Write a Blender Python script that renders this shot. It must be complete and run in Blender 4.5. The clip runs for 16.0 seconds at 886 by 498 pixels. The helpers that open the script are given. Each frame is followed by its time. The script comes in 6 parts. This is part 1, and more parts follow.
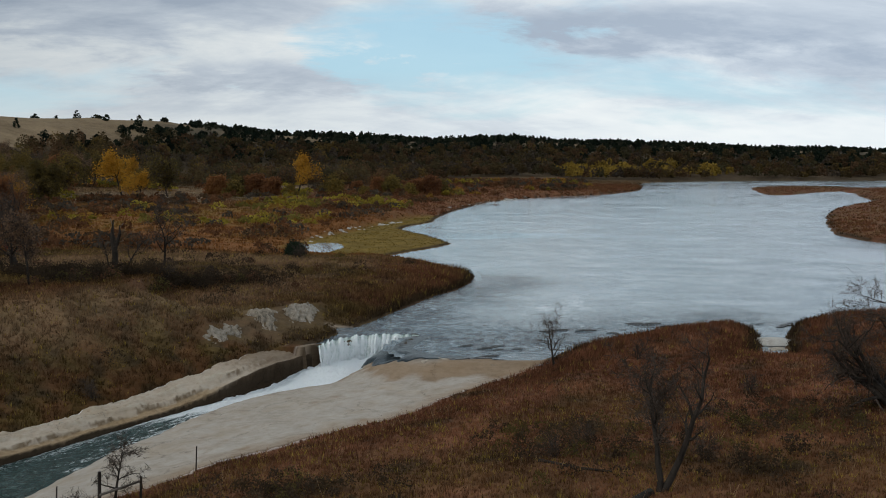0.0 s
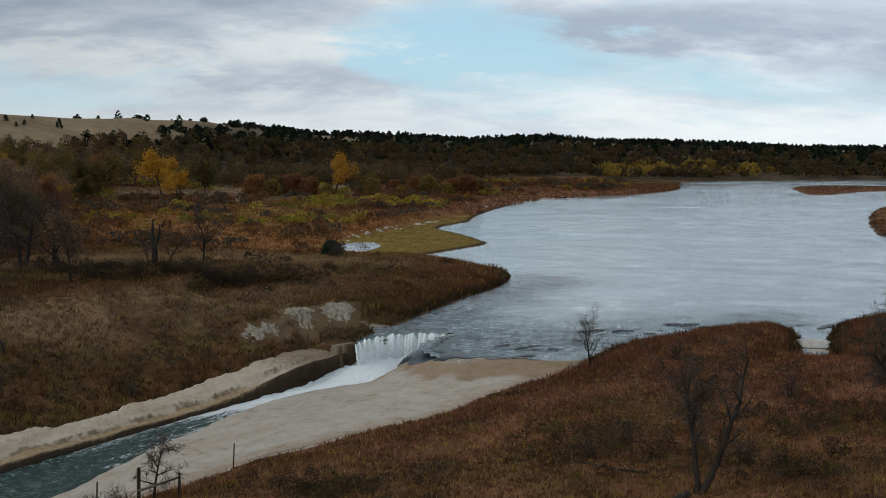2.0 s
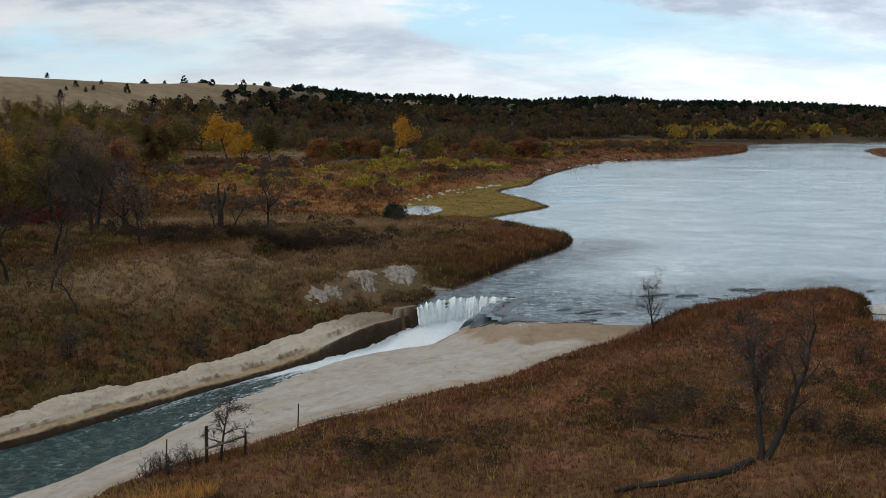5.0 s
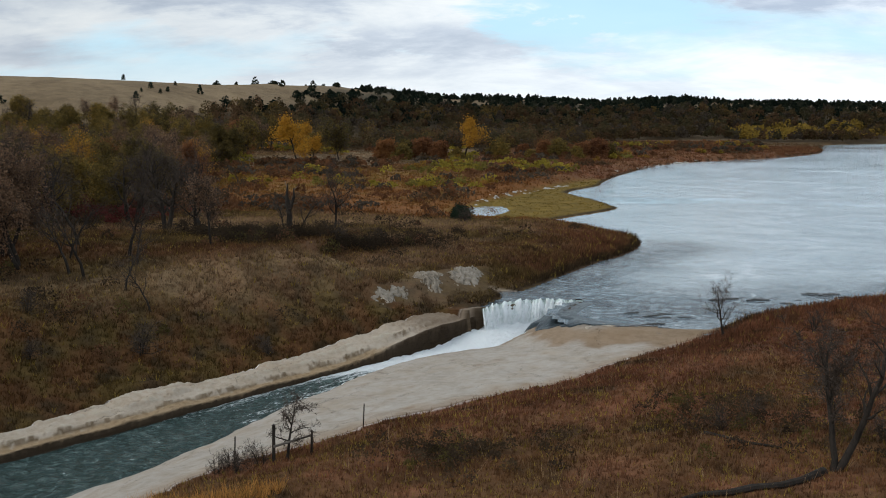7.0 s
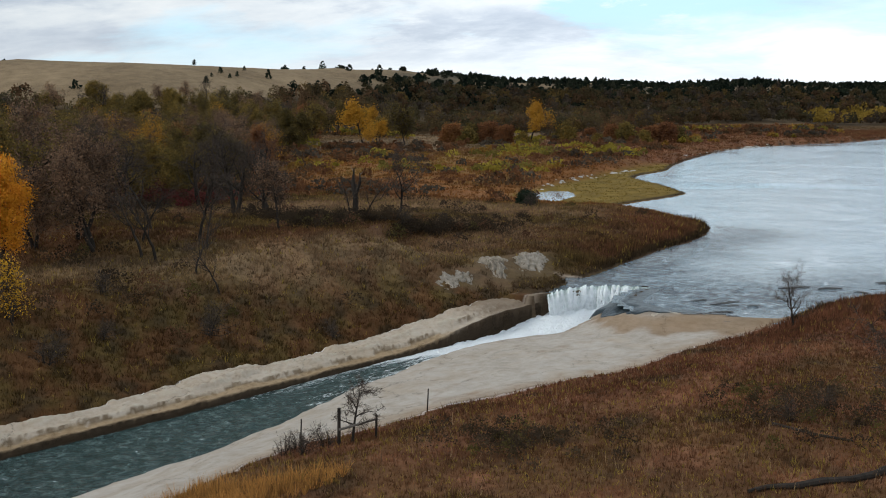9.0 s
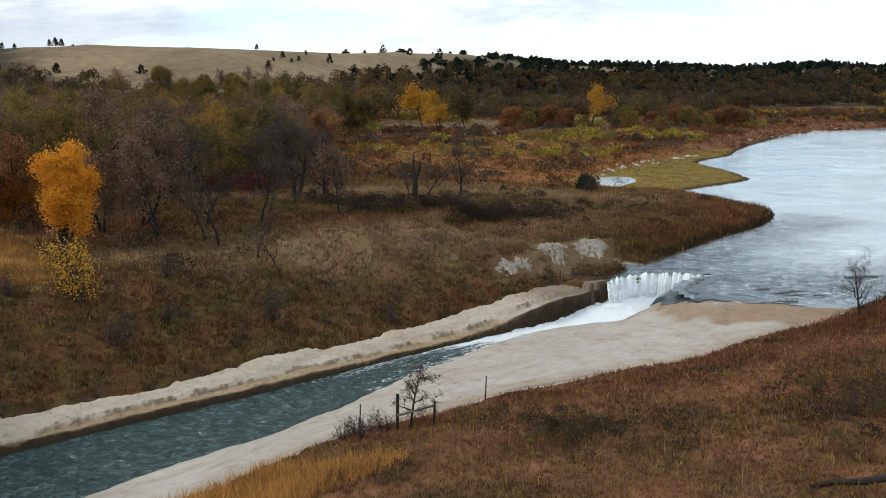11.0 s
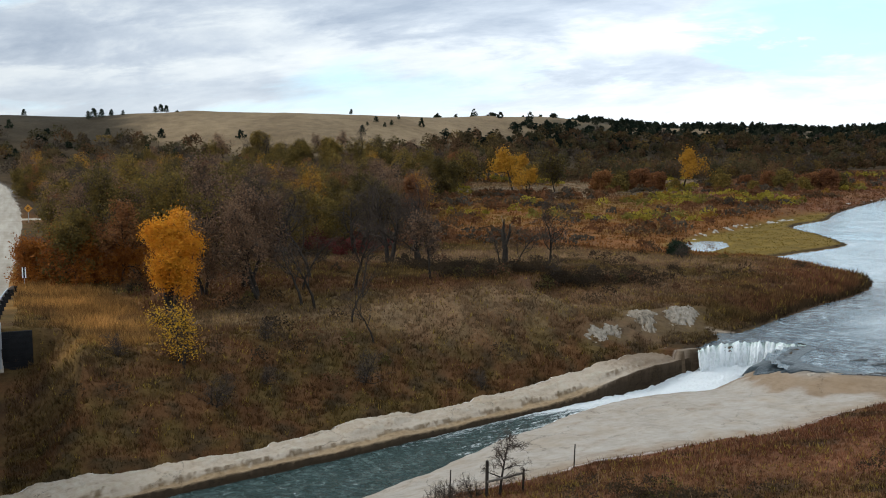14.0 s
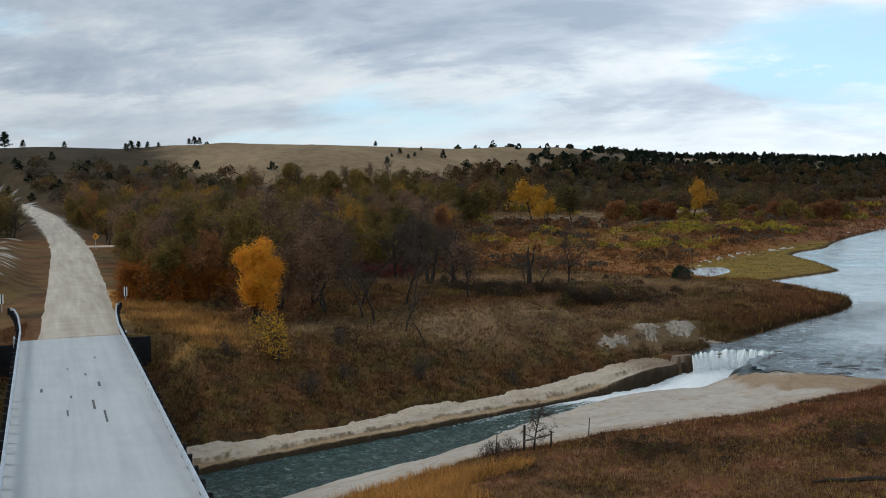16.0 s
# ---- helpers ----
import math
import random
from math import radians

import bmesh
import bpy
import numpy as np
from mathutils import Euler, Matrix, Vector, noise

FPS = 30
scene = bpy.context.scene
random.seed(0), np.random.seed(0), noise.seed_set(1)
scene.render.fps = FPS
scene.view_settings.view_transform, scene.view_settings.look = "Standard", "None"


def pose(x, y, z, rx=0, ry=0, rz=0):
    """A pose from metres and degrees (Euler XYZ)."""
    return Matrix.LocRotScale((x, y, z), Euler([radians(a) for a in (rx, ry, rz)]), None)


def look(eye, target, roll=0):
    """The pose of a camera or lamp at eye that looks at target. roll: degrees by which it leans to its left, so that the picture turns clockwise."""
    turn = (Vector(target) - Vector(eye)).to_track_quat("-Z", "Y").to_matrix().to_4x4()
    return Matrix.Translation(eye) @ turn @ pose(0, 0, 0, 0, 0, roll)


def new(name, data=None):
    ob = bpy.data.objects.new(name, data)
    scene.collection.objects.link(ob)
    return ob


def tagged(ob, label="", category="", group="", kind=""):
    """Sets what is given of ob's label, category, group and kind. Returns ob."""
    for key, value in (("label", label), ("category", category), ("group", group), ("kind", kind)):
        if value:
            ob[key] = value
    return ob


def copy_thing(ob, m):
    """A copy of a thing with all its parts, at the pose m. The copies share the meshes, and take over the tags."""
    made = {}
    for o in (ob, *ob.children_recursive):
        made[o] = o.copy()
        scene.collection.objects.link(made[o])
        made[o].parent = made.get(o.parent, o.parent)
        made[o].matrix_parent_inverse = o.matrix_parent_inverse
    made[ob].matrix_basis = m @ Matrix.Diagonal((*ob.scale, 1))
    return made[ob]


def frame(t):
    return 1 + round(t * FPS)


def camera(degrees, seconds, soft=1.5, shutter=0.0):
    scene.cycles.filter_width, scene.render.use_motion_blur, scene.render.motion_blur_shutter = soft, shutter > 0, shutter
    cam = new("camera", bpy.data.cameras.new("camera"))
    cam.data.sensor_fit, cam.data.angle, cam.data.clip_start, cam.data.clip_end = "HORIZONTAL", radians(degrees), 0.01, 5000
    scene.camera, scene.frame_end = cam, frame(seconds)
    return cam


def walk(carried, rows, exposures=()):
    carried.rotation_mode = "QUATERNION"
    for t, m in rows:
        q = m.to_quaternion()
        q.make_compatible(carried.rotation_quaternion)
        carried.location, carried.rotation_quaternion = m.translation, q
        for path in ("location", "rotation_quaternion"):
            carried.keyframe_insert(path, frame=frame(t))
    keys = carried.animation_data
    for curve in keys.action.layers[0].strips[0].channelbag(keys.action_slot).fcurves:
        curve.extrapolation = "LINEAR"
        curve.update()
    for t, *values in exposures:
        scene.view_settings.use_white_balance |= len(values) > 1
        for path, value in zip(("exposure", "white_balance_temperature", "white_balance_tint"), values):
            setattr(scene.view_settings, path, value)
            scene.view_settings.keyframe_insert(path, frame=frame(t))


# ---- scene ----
cam = camera(48.02, 16.0, soft=1.0)
PATH = [
    (0.0, pose(-0.048, -0.009, 15.000, 84.451, -0.631, 0.000)),
    (0.5, pose(-0.034, -0.008, 14.991, 84.440, -0.642, 0.438)),
    (1.0, pose(-0.036, -0.014, 15.001, 84.420, -0.630, 1.105)),
    (1.5, pose(-0.029, -0.010, 15.010, 84.403, -0.627, 1.676)),
    (2.0, pose(-0.026, -0.012, 15.000, 84.400, -0.590, 2.114)),
    (2.5, pose(-0.035, -0.002, 14.985, 84.337, -0.512, 2.536)),
    (3.0, pose(-0.048, 0.001, 14.985, 83.903, -0.455, 3.009)),
    (3.5, pose(-0.044, -0.000, 14.972, 82.905, -0.398, 3.567)),
    (4.0, pose(-0.035, -0.002, 14.985, 82.341, -0.352, 4.159)),
    (6.5, pose(-0.000, 0.022, 15.062, 82.292, -0.223, 8.508)),
    (7.0, pose(0.006, 0.023, 15.102, 82.261, -0.204, 9.517)),
    (7.5, pose(0.030, 0.016, 15.133, 82.260, -0.183, 10.517)),
    (8.0, pose(0.047, 0.015, 15.155, 82.243, -0.158, 11.465)),
    (8.5, pose(0.035, 0.012, 15.189, 81.803, -0.101, 12.395)),
    (9.0, pose(0.025, 0.005, 15.221, 81.322, -0.044, 13.283)),
    (11.5, pose(0.025, -0.020, 15.459, 80.296, 0.126, 17.644)),
    (12.0, pose(0.027, -0.008, 15.520, 80.287, 0.156, 18.641)),
    (12.5, pose(0.031, -0.012, 15.579, 80.266, 0.187, 19.526)),
    (13.0, pose(0.022, -0.014, 15.682, 80.445, 0.219, 20.366)),
    (13.5, pose(0.074, -0.120, 15.802, 82.127, 0.210, 21.219)),
    (14.0, pose(0.360, -1.240, 16.000, 83.900, 0.300, 21.850)),
    (14.5, pose(1.360, -4.850, 16.310, 84.760, 0.300, 22.150)),
    (15.0, pose(2.310, -8.570, 16.620, 85.210, 0.300, 22.400)),
    (15.5, pose(3.330, -12.580, 16.960, 85.340, 0.300, 22.630)),
    (16.0, pose(4.530, -17.040, 17.290, 85.480, 0.300, 22.770)),
]
walk(cam, PATH, [(0.0, -0.22, 6250, 6), (2.0, -0.20, 6250, 6), (3.0, -0.14, 6250, 6), (4.0, -0.02, 6250, 7), (7.0, 0.13, 6200, 7), (9.0, 0.28, 6200, 7), (12.0, 0.72, 6200, 7), (13.3, 0.72, 6200, 7), (14.5, 0.24, 6150, 6), (16.0, 0.13, 6100, 6)])

# ---- sky and sun ----
world = bpy.data.worlds.new("sky")
scene.world = world
world.use_nodes = True


def link(nt, a, b):
    nt.links.new(a, b)


def add(nt, kind, **values):
    n = nt.nodes.new(kind)
    for key, value in values.items():
        n.inputs[key.replace("_", " ")].default_value = value
    return n


def maths(nt, op, a, b=None):
    n = nt.nodes.new("ShaderNodeMath")
    n.operation = op
    for i, v in enumerate((a, b)):
        if v is None:
            continue
        if isinstance(v, (int, float)):
            n.inputs[i].default_value = v
        else:
            link(nt, v, n.inputs[i])
    return n.outputs[0]


def ramp(nt, fac, stops):
    n = nt.nodes.new("ShaderNodeValToRGB")
    el = n.color_ramp.elements
    while len(el) < len(stops):
        el.new(0.5)
    for e, (at, colour) in zip(el, stops):
        e.position = at
        e.color = (*colour, 1) if not isinstance(colour, (int, float)) else (colour, colour, colour, 1)
    link(nt, fac, n.inputs[0])
    return n.outputs[0]


def mixed(nt, fac, a, b, blend="MIX"):
    n = nt.nodes.new("ShaderNodeMix")
    n.data_type, n.blend_type = "RGBA", blend
    for sock, v in ((n.inputs[0], fac), (n.inputs[6], a), (n.inputs[7], b)):
        if isinstance(v, (int, float)):
            sock.default_value = v
        elif isinstance(v, tuple):
            sock.default_value = (*v, 1)
        else:
            link(nt, v, sock)
    return n.outputs[2]


SUN_ELEVATION, SUN_TURN = 34, 115   # degrees; turn: from north (+y) towards west
nt = world.node_tree
bg = nt.nodes["Background"]
sky = nt.nodes.new("ShaderNodeTexSky")
sky.sky_type, sky.sun_disc = "NISHITA", False
sky.sun_elevation, sky.sun_rotation = radians(SUN_ELEVATION), radians(-SUN_TURN)
sky.altitude, sky.dust_density = 700, 1.5
coords = nt.nodes.new("ShaderNodeTexCoord")
split = nt.nodes.new("ShaderNodeSeparateXYZ")
link(nt, coords.outputs["Generated"], split.inputs[0])
lift = maths(nt, "ADD", maths(nt, "MAXIMUM", split.outputs[2], 0.0), 0.27)
flat = nt.nodes.new("ShaderNodeCombineXYZ")
link(nt, maths(nt, "DIVIDE", split.outputs[0], lift), flat.inputs[0])
link(nt, maths(nt, "DIVIDE", split.outputs[1], lift), flat.inputs[1])
place = nt.nodes.new("ShaderNodeMapping")
place.inputs["Rotation"].default_value = (0, 0, radians(-28))
place.inputs["Scale"].default_value = (1.25, 1.9, 1.0)
place.inputs["Location"].default_value = (3.1, 1.7, 0.0)
link(nt, flat.outputs[0], place.inputs[0])


def sky_noise(scale, detail, rough, shift):
    n = add(nt, "ShaderNodeTexNoise", Scale=scale, Detail=detail, Roughness=rough, Distortion=0.3)
    m = nt.nodes.new("ShaderNodeMapping")
    m.inputs["Location"].default_value = (shift, shift * 0.7, shift)
    link(nt, place.outputs[0], m.inputs[0])
    link(nt, m.outputs[0], n.inputs["Vector"])
    return n.outputs[0]


cover = sky_noise(0.75, 7, 0.58, 0.0)
shade = sky_noise(0.80, 8, 0.60, 5.3)
wisps = sky_noise(2.8, 8, 0.62, 9.1)
ahead = maths(nt, "GREATER_THAN", split.outputs[1], 0.0)
stir = maths(nt, "SUBTRACT", wisps, 0.5)
stir_x = maths(nt, "ADD", split.outputs[0], maths(nt, "MULTIPLY", stir, 0.30))
stir_z = maths(nt, "ADD", split.outputs[2], maths(nt, "MULTIPLY", stir, 0.07))


def bank(x, z, wide, tall):
    """A soft oval part of the northern sky."""
    a = maths(nt, "POWER", maths(nt, "DIVIDE", maths(nt, "SUBTRACT", stir_x, x), wide), 2.0)
    b = maths(nt, "POWER", maths(nt, "DIVIDE", maths(nt, "SUBTRACT", stir_z, z), tall), 2.0)
    return maths(nt, "MULTIPLY", ramp(nt, maths(nt, "ADD", a, b), [(0.0, 1.0), (0.35, 0.75), (1.0, 0.0)]), ahead)


opening = bank(-0.01, 0.106, 0.16, 0.050)          # the blue gap over the lake
cover = maths(nt, "SUBTRACT", cover, maths(nt, "MULTIPLY", opening, 0.20))
heavy = bank(-0.32, 0.140, 0.26, 0.055)          # heavy grey cloud banks round it
for b in (bank(-0.15, 0.072, 0.15, 0.020), bank(0.24, 0.118, 0.20, 0.030), bank(-0.62, 0.17, 0.36, 0.075), bank(-0.66, 0.095, 0.16, 0.026)):
    heavy = maths(nt, "MAXIMUM", heavy, b)
cover = maths(nt, "ADD", cover, maths(nt, "MULTIPLY", heavy, 0.06))
thick = maths(nt, "ADD", maths(nt, "MULTIPLY", shade, 0.70), maths(nt, "MULTIPLY", wisps, 0.30))
thick = maths(nt, "ADD", thick, maths(nt, "MULTIPLY", heavy, 0.075))
clouds = ramp(nt, thick, [(0.38, (1.0, 1.0, 0.99)), (0.47, (0.84, 0.87, 0.90)), (0.54, (0.64, 0.69, 0.77)), (0.64, (0.45, 0.51, 0.61))])
low = ramp(nt, split.outputs[2], [(0.0, 1.0), (0.04, 0.6), (0.085, 0.0)])
clouds = mixed(nt, maths(nt, "MULTIPLY", low, 0.6), clouds, (0.92, 0.94, 0.95))
eastward = ramp(nt, maths(nt, "ADD", maths(nt, "MULTIPLY", split.outputs[0], 0.5), 0.5), [(0.05, 0.60), (0.30, 0.80), (0.5, 1.03), (0.66, 1.12)])   # the cover thins to the east
clouds = mixed(nt, 1.0, clouds, eastward, "MULTIPLY")
blue = mixed(nt, 1.0, sky.outputs[0], (0.115, 0.115, 0.115), "MULTIPLY")
blue = mixed(nt, 0.65, blue, (0.60, 0.90, 1.08))
veil = ramp(nt, cover, [(0.33, 0.06), (0.50, 1.0)])
whole = mixed(nt, maths(nt, "MAXIMUM", veil, maths(nt, "MULTIPLY", low, 0.85)), blue, clouds)
link(nt, whole, bg.inputs[0])
bg.inputs[1].default_value = 1.0

sun = new("sun", bpy.data.lights.new("sun", "SUN"))
sun.data.energy, sun.data.angle, sun.data.color = 1.35, radians(18), (1.0, 0.95, 0.87)
away = Vector((-math.sin(radians(SUN_TURN)), math.cos(radians(SUN_TURN)), math.tan(radians(SUN_ELEVATION))))
sun.matrix_world = look(away * 100, (0, 0, 0))


# ---- materials ----
def material(name):
    m = bpy.data.materials.new(name)
    m.use_nodes = True
    return m, m.node_tree, m.node_tree.nodes["Principled BSDF"]


def where(nt, scale=(1, 1, 1)):
    c = nt.nodes.new("ShaderNodeTexCoord")
    m = nt.nodes.new("ShaderNodeMapping")
    m.inputs["Scale"].default_value = scale
    link(nt, c.outputs["Object"], m.inputs[0])
    return m.outputs[0]


def grain(nt, vec, scale, detail=5, rough=0.6, distort=0.0):
    n = add(nt, "ShaderNodeTexNoise", Scale=scale, Detail=detail, Roughness=rough, Distortion=distort)
    link(nt, vec, n.inputs["Vector"])
    return n.outputs[0]


def relief(nt, bsdf, height, strength, distance):
    b = add(nt, "ShaderNodeBump", Strength=strength, Distance=distance)
    link(nt, height, b.inputs["Height"])
    link(nt, b.outputs[0], bsdf.inputs["Normal"])
    return b


def simple(name, dark, light, scale, rough=0.8, bump=0.3, metal=0.0, distance=0.02, stretch=(1, 1, 1), fine=7.0, shine=0.5):
    """Two tones mixed by coarse and fine noise, with relief."""
    m, nt, b = material(name)
    v = where(nt, stretch)
    a, c = grain(nt, v, scale), grain(nt, v, scale * fine, 4)
    f = maths(nt, "ADD", maths(nt, "MULTIPLY", a, 0.65), maths(nt, "MULTIPLY", c, 0.35))
    link(nt, ramp(nt, f, [(0.35, dark), (0.65, light)]), b.inputs["Base Color"])
    b.inputs["Roughness"].default_value, b.inputs["Metallic"].default_value = rough, metal
    b.inputs["Specular IOR Level"].default_value = shine
    if bump:
        relief(nt, b, f, bump, distance)
    return m


def plant(name, attribute, back=0.35):
    """Dry or living leaves in the colour stored with the mesh, a little let through."""
    m, nt, b = material(name)
    a = nt.nodes.new("ShaderNodeAttribute")
    a.attribute_name = attribute
    v = where(nt)
    tone = ramp(nt, grain(nt, v, 0.35, 3), [(0.3, 0.75), (0.7, 1.25)])
    link(nt, mixed(nt, 1.0, a.outputs["Color"], tone, "MULTIPLY"), b.inputs["Base Color"])
    b.inputs["Roughness"].default_value = 0.85
    b.inputs["Specular IOR Level"].default_value = 0.04
    t = nt.nodes.new("ShaderNodeBsdfTranslucent")
    link(nt, mixed(nt, 1.0, a.outputs["Color"], tone, "MULTIPLY"), t.inputs["Color"])
    s = nt.nodes.new("ShaderNodeMixShader")
    s.inputs[0].default_value = back
    link(nt, b.outputs[0], s.inputs[1])
    link(nt, t.outputs[0], s.inputs[2])
    link(nt, s.outputs[0], nt.nodes["Material Output"].inputs[0])
    return m


def leafy(name, tones, back=0.35):
    """Leaves whose tone differs from leaf clump to leaf clump and from tree to tree."""
    m, nt, b = material(name)
    g = nt.nodes.new("ShaderNodeNewGeometry")
    o = nt.nodes.new("ShaderNodeObjectInfo")
    clump = ramp(nt, grain(nt, where(nt), 0.75, 3, 0.6), [(0.34, 0.0), (0.66, 1.0)])
    f = maths(nt, "ADD", maths(nt, "MULTIPLY", g.outputs["Random Per Island"], 0.25), maths(nt, "ADD", maths(nt, "MULTIPLY", clump, 0.4), maths(nt, "MULTIPLY", o.outputs["Random"], 0.35)))
    c = ramp(nt, f, [(0.1 + 0.8 * i / max(1, len(tones) - 1), t) for i, t in enumerate(tones)])
    link(nt, c, b.inputs["Base Color"])
    b.inputs["Roughness"].default_value = 0.75
    b.inputs["Specular IOR Level"].default_value = 0.1
    t = nt.nodes.new("ShaderNodeBsdfTranslucent")
    link(nt, c, t.inputs["Color"])
    s = nt.nodes.new("ShaderNodeMixShader")
    s.inputs[0].default_value = back
    link(nt, b.outputs[0], s.inputs[1])
    link(nt, t.outputs[0], s.inputs[2])
    link(nt, s.outputs[0], nt.nodes["Material Output"].inputs[0])
    return m


def ground_material():
    """Soil and litter in the stored cover colour; pale sandstone where the stored rock weight is high."""
    m, nt, b = material("dry_ground")
    v = where(nt)
    a = nt.nodes.new("ShaderNodeAttribute")
    a.attribute_name = "cover"
    r = nt.nodes.new("ShaderNodeAttribute")
    r.attribute_name = "rock"
    n1, n2, n3 = grain(nt, v, 0.25, 6), grain(nt, v, 2.2, 6, 0.7), grain(nt, v, 11, 4)
    tone = ramp(nt, maths(nt, "ADD", maths(nt, "MULTIPLY", n1, 0.45), maths(nt, "MULTIPLY", n2, 0.55)), [(0.32, 0.55), (0.68, 1.35)])
    soil = mixed(nt, 1.0, a.outputs["Color"], tone, "MULTIPLY")
    layers = where(nt, (0.35, 0.35, 5.0))
    n4 = grain(nt, layers, 1.0, 7, 0.65, 0.6)
    stone = ramp(nt, maths(nt, "ADD", maths(nt, "MULTIPLY", n4, 0.5), maths(nt, "MULTIPLY", n2, 0.5)),
                 [(0.27, (0.12, 0.09, 0.062)), (0.37, (0.31, 0.262, 0.208)), (0.52, (0.385, 0.338, 0.285)), (0.75, (0.45, 0.41, 0.362))])
    stone = mixed(nt, ramp(nt, n1, [(0.50, 0.0), (0.66, 0.35)]), stone, (0.33, 0.255, 0.175))
    bend = nt.nodes.new("ShaderNodeVectorMath")
    bend.operation = "ADD"
    drift = add(nt, "ShaderNodeTexNoise", Scale=0.5, Detail=5)
    link(nt, v, drift.inputs["Vector"])
    link(nt, where(nt, (0.45, 0.28, 0.2)), bend.inputs[0])
    link(nt, drift.outputs["Color"], bend.inputs[1])
    cells = add(nt, "ShaderNodeTexVoronoi", Scale=0.55)
    cells.feature = "DISTANCE_TO_EDGE"
    link(nt, bend.outputs[0], cells.inputs["Vector"])
    crack = ramp(nt, maths(nt, "ADD", cells.outputs["Distance"], maths(nt, "MULTIPLY", maths(nt, "SUBTRACT", n3, 0.42), 0.16)), [(0.0, 0.45), (0.014, 0.8), (0.03, 1.0)])
    crack = mixed(nt, ramp(nt, n1, [(0.42, 1.0), (0.56, 0.25)]), crack, (1.0, 1.0, 1.0))
    stone = mixed(nt, 1.0, stone, crack, "MULTIPLY")
    stone = mixed(nt, 1.0, stone, a.outputs["Color"], "MULTIPLY")
    edge = maths(nt, "ADD", r.outputs["Fac"], maths(nt, "MULTIPLY", maths(nt, "SUBTRACT", n2, 0.5), 0.9))
    is_rock = ramp(nt, edge, [(0.42, 0.0), (0.58, 1.0)])
    link(nt, mixed(nt, is_rock, soil, stone), b.inputs["Base Color"])
    b.inputs["Roughness"].default_value = 0.95
    b.inputs["Specular IOR Level"].default_value = 0.06
    h = maths(nt, "ADD", maths(nt, "MULTIPLY", n2, 0.6), maths(nt, "ADD", maths(nt, "MULTIPLY", n3, 0.2), maths(nt, "ADD", maths(nt, "MULTIPLY", n4, 0.6), maths(nt, "MULTIPLY", crack, 0.35))))
    relief(nt, b, h, 0.85, 0.18)
    return m


def lake_material():
    m, nt, b = material("lake_water")
    v, w = where(nt, (0.5, 1.0, 1)), where(nt, (1, 1, 1))
    calm = grain(nt, where(nt, (0.022, 0.05, 1)), 1.0, 6, 0.6, 1.2)
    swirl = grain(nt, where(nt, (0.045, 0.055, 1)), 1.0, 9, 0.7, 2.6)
    # pale swirls: cloud reflection painted into the base colour, on top of the real gloss
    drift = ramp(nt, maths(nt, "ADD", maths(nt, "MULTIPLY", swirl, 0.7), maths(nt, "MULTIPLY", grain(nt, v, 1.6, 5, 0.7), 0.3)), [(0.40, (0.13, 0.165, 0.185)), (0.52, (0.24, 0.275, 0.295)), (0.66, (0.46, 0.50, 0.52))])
    swift = nt.nodes.new("ShaderNodeAttribute")
    swift.attribute_name = "swift"
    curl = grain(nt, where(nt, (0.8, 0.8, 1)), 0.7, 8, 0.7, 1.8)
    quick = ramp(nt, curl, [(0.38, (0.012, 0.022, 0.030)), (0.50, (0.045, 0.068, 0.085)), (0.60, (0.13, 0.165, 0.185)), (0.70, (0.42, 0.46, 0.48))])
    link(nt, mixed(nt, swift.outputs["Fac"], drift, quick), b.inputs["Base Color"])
    b.inputs["IOR"].default_value = 1.33
    b.inputs["Specular IOR Level"].default_value = 0.9
    link(nt, ramp(nt, calm, [(0.40, 0.08), (0.62, 0.20)]), b.inputs["Roughness"])
    h = maths(nt, "ADD", maths(nt, "MULTIPLY", grain(nt, w, 0.55, 6, 0.68, 1.2), 1.0), maths(nt, "MULTIPLY", grain(nt, w, 2.6, 4, 0.6), 0.35))
    bump = relief(nt, b, h, 0.3, 0.25)
    still = ramp(nt, calm, [(0.36, 0.10), (0.62, 0.36)])
    link(nt, mixed(nt, swift.outputs["Fac"], still, (0.95, 0.95, 0.95)), bump.inputs["Strength"])
    return m


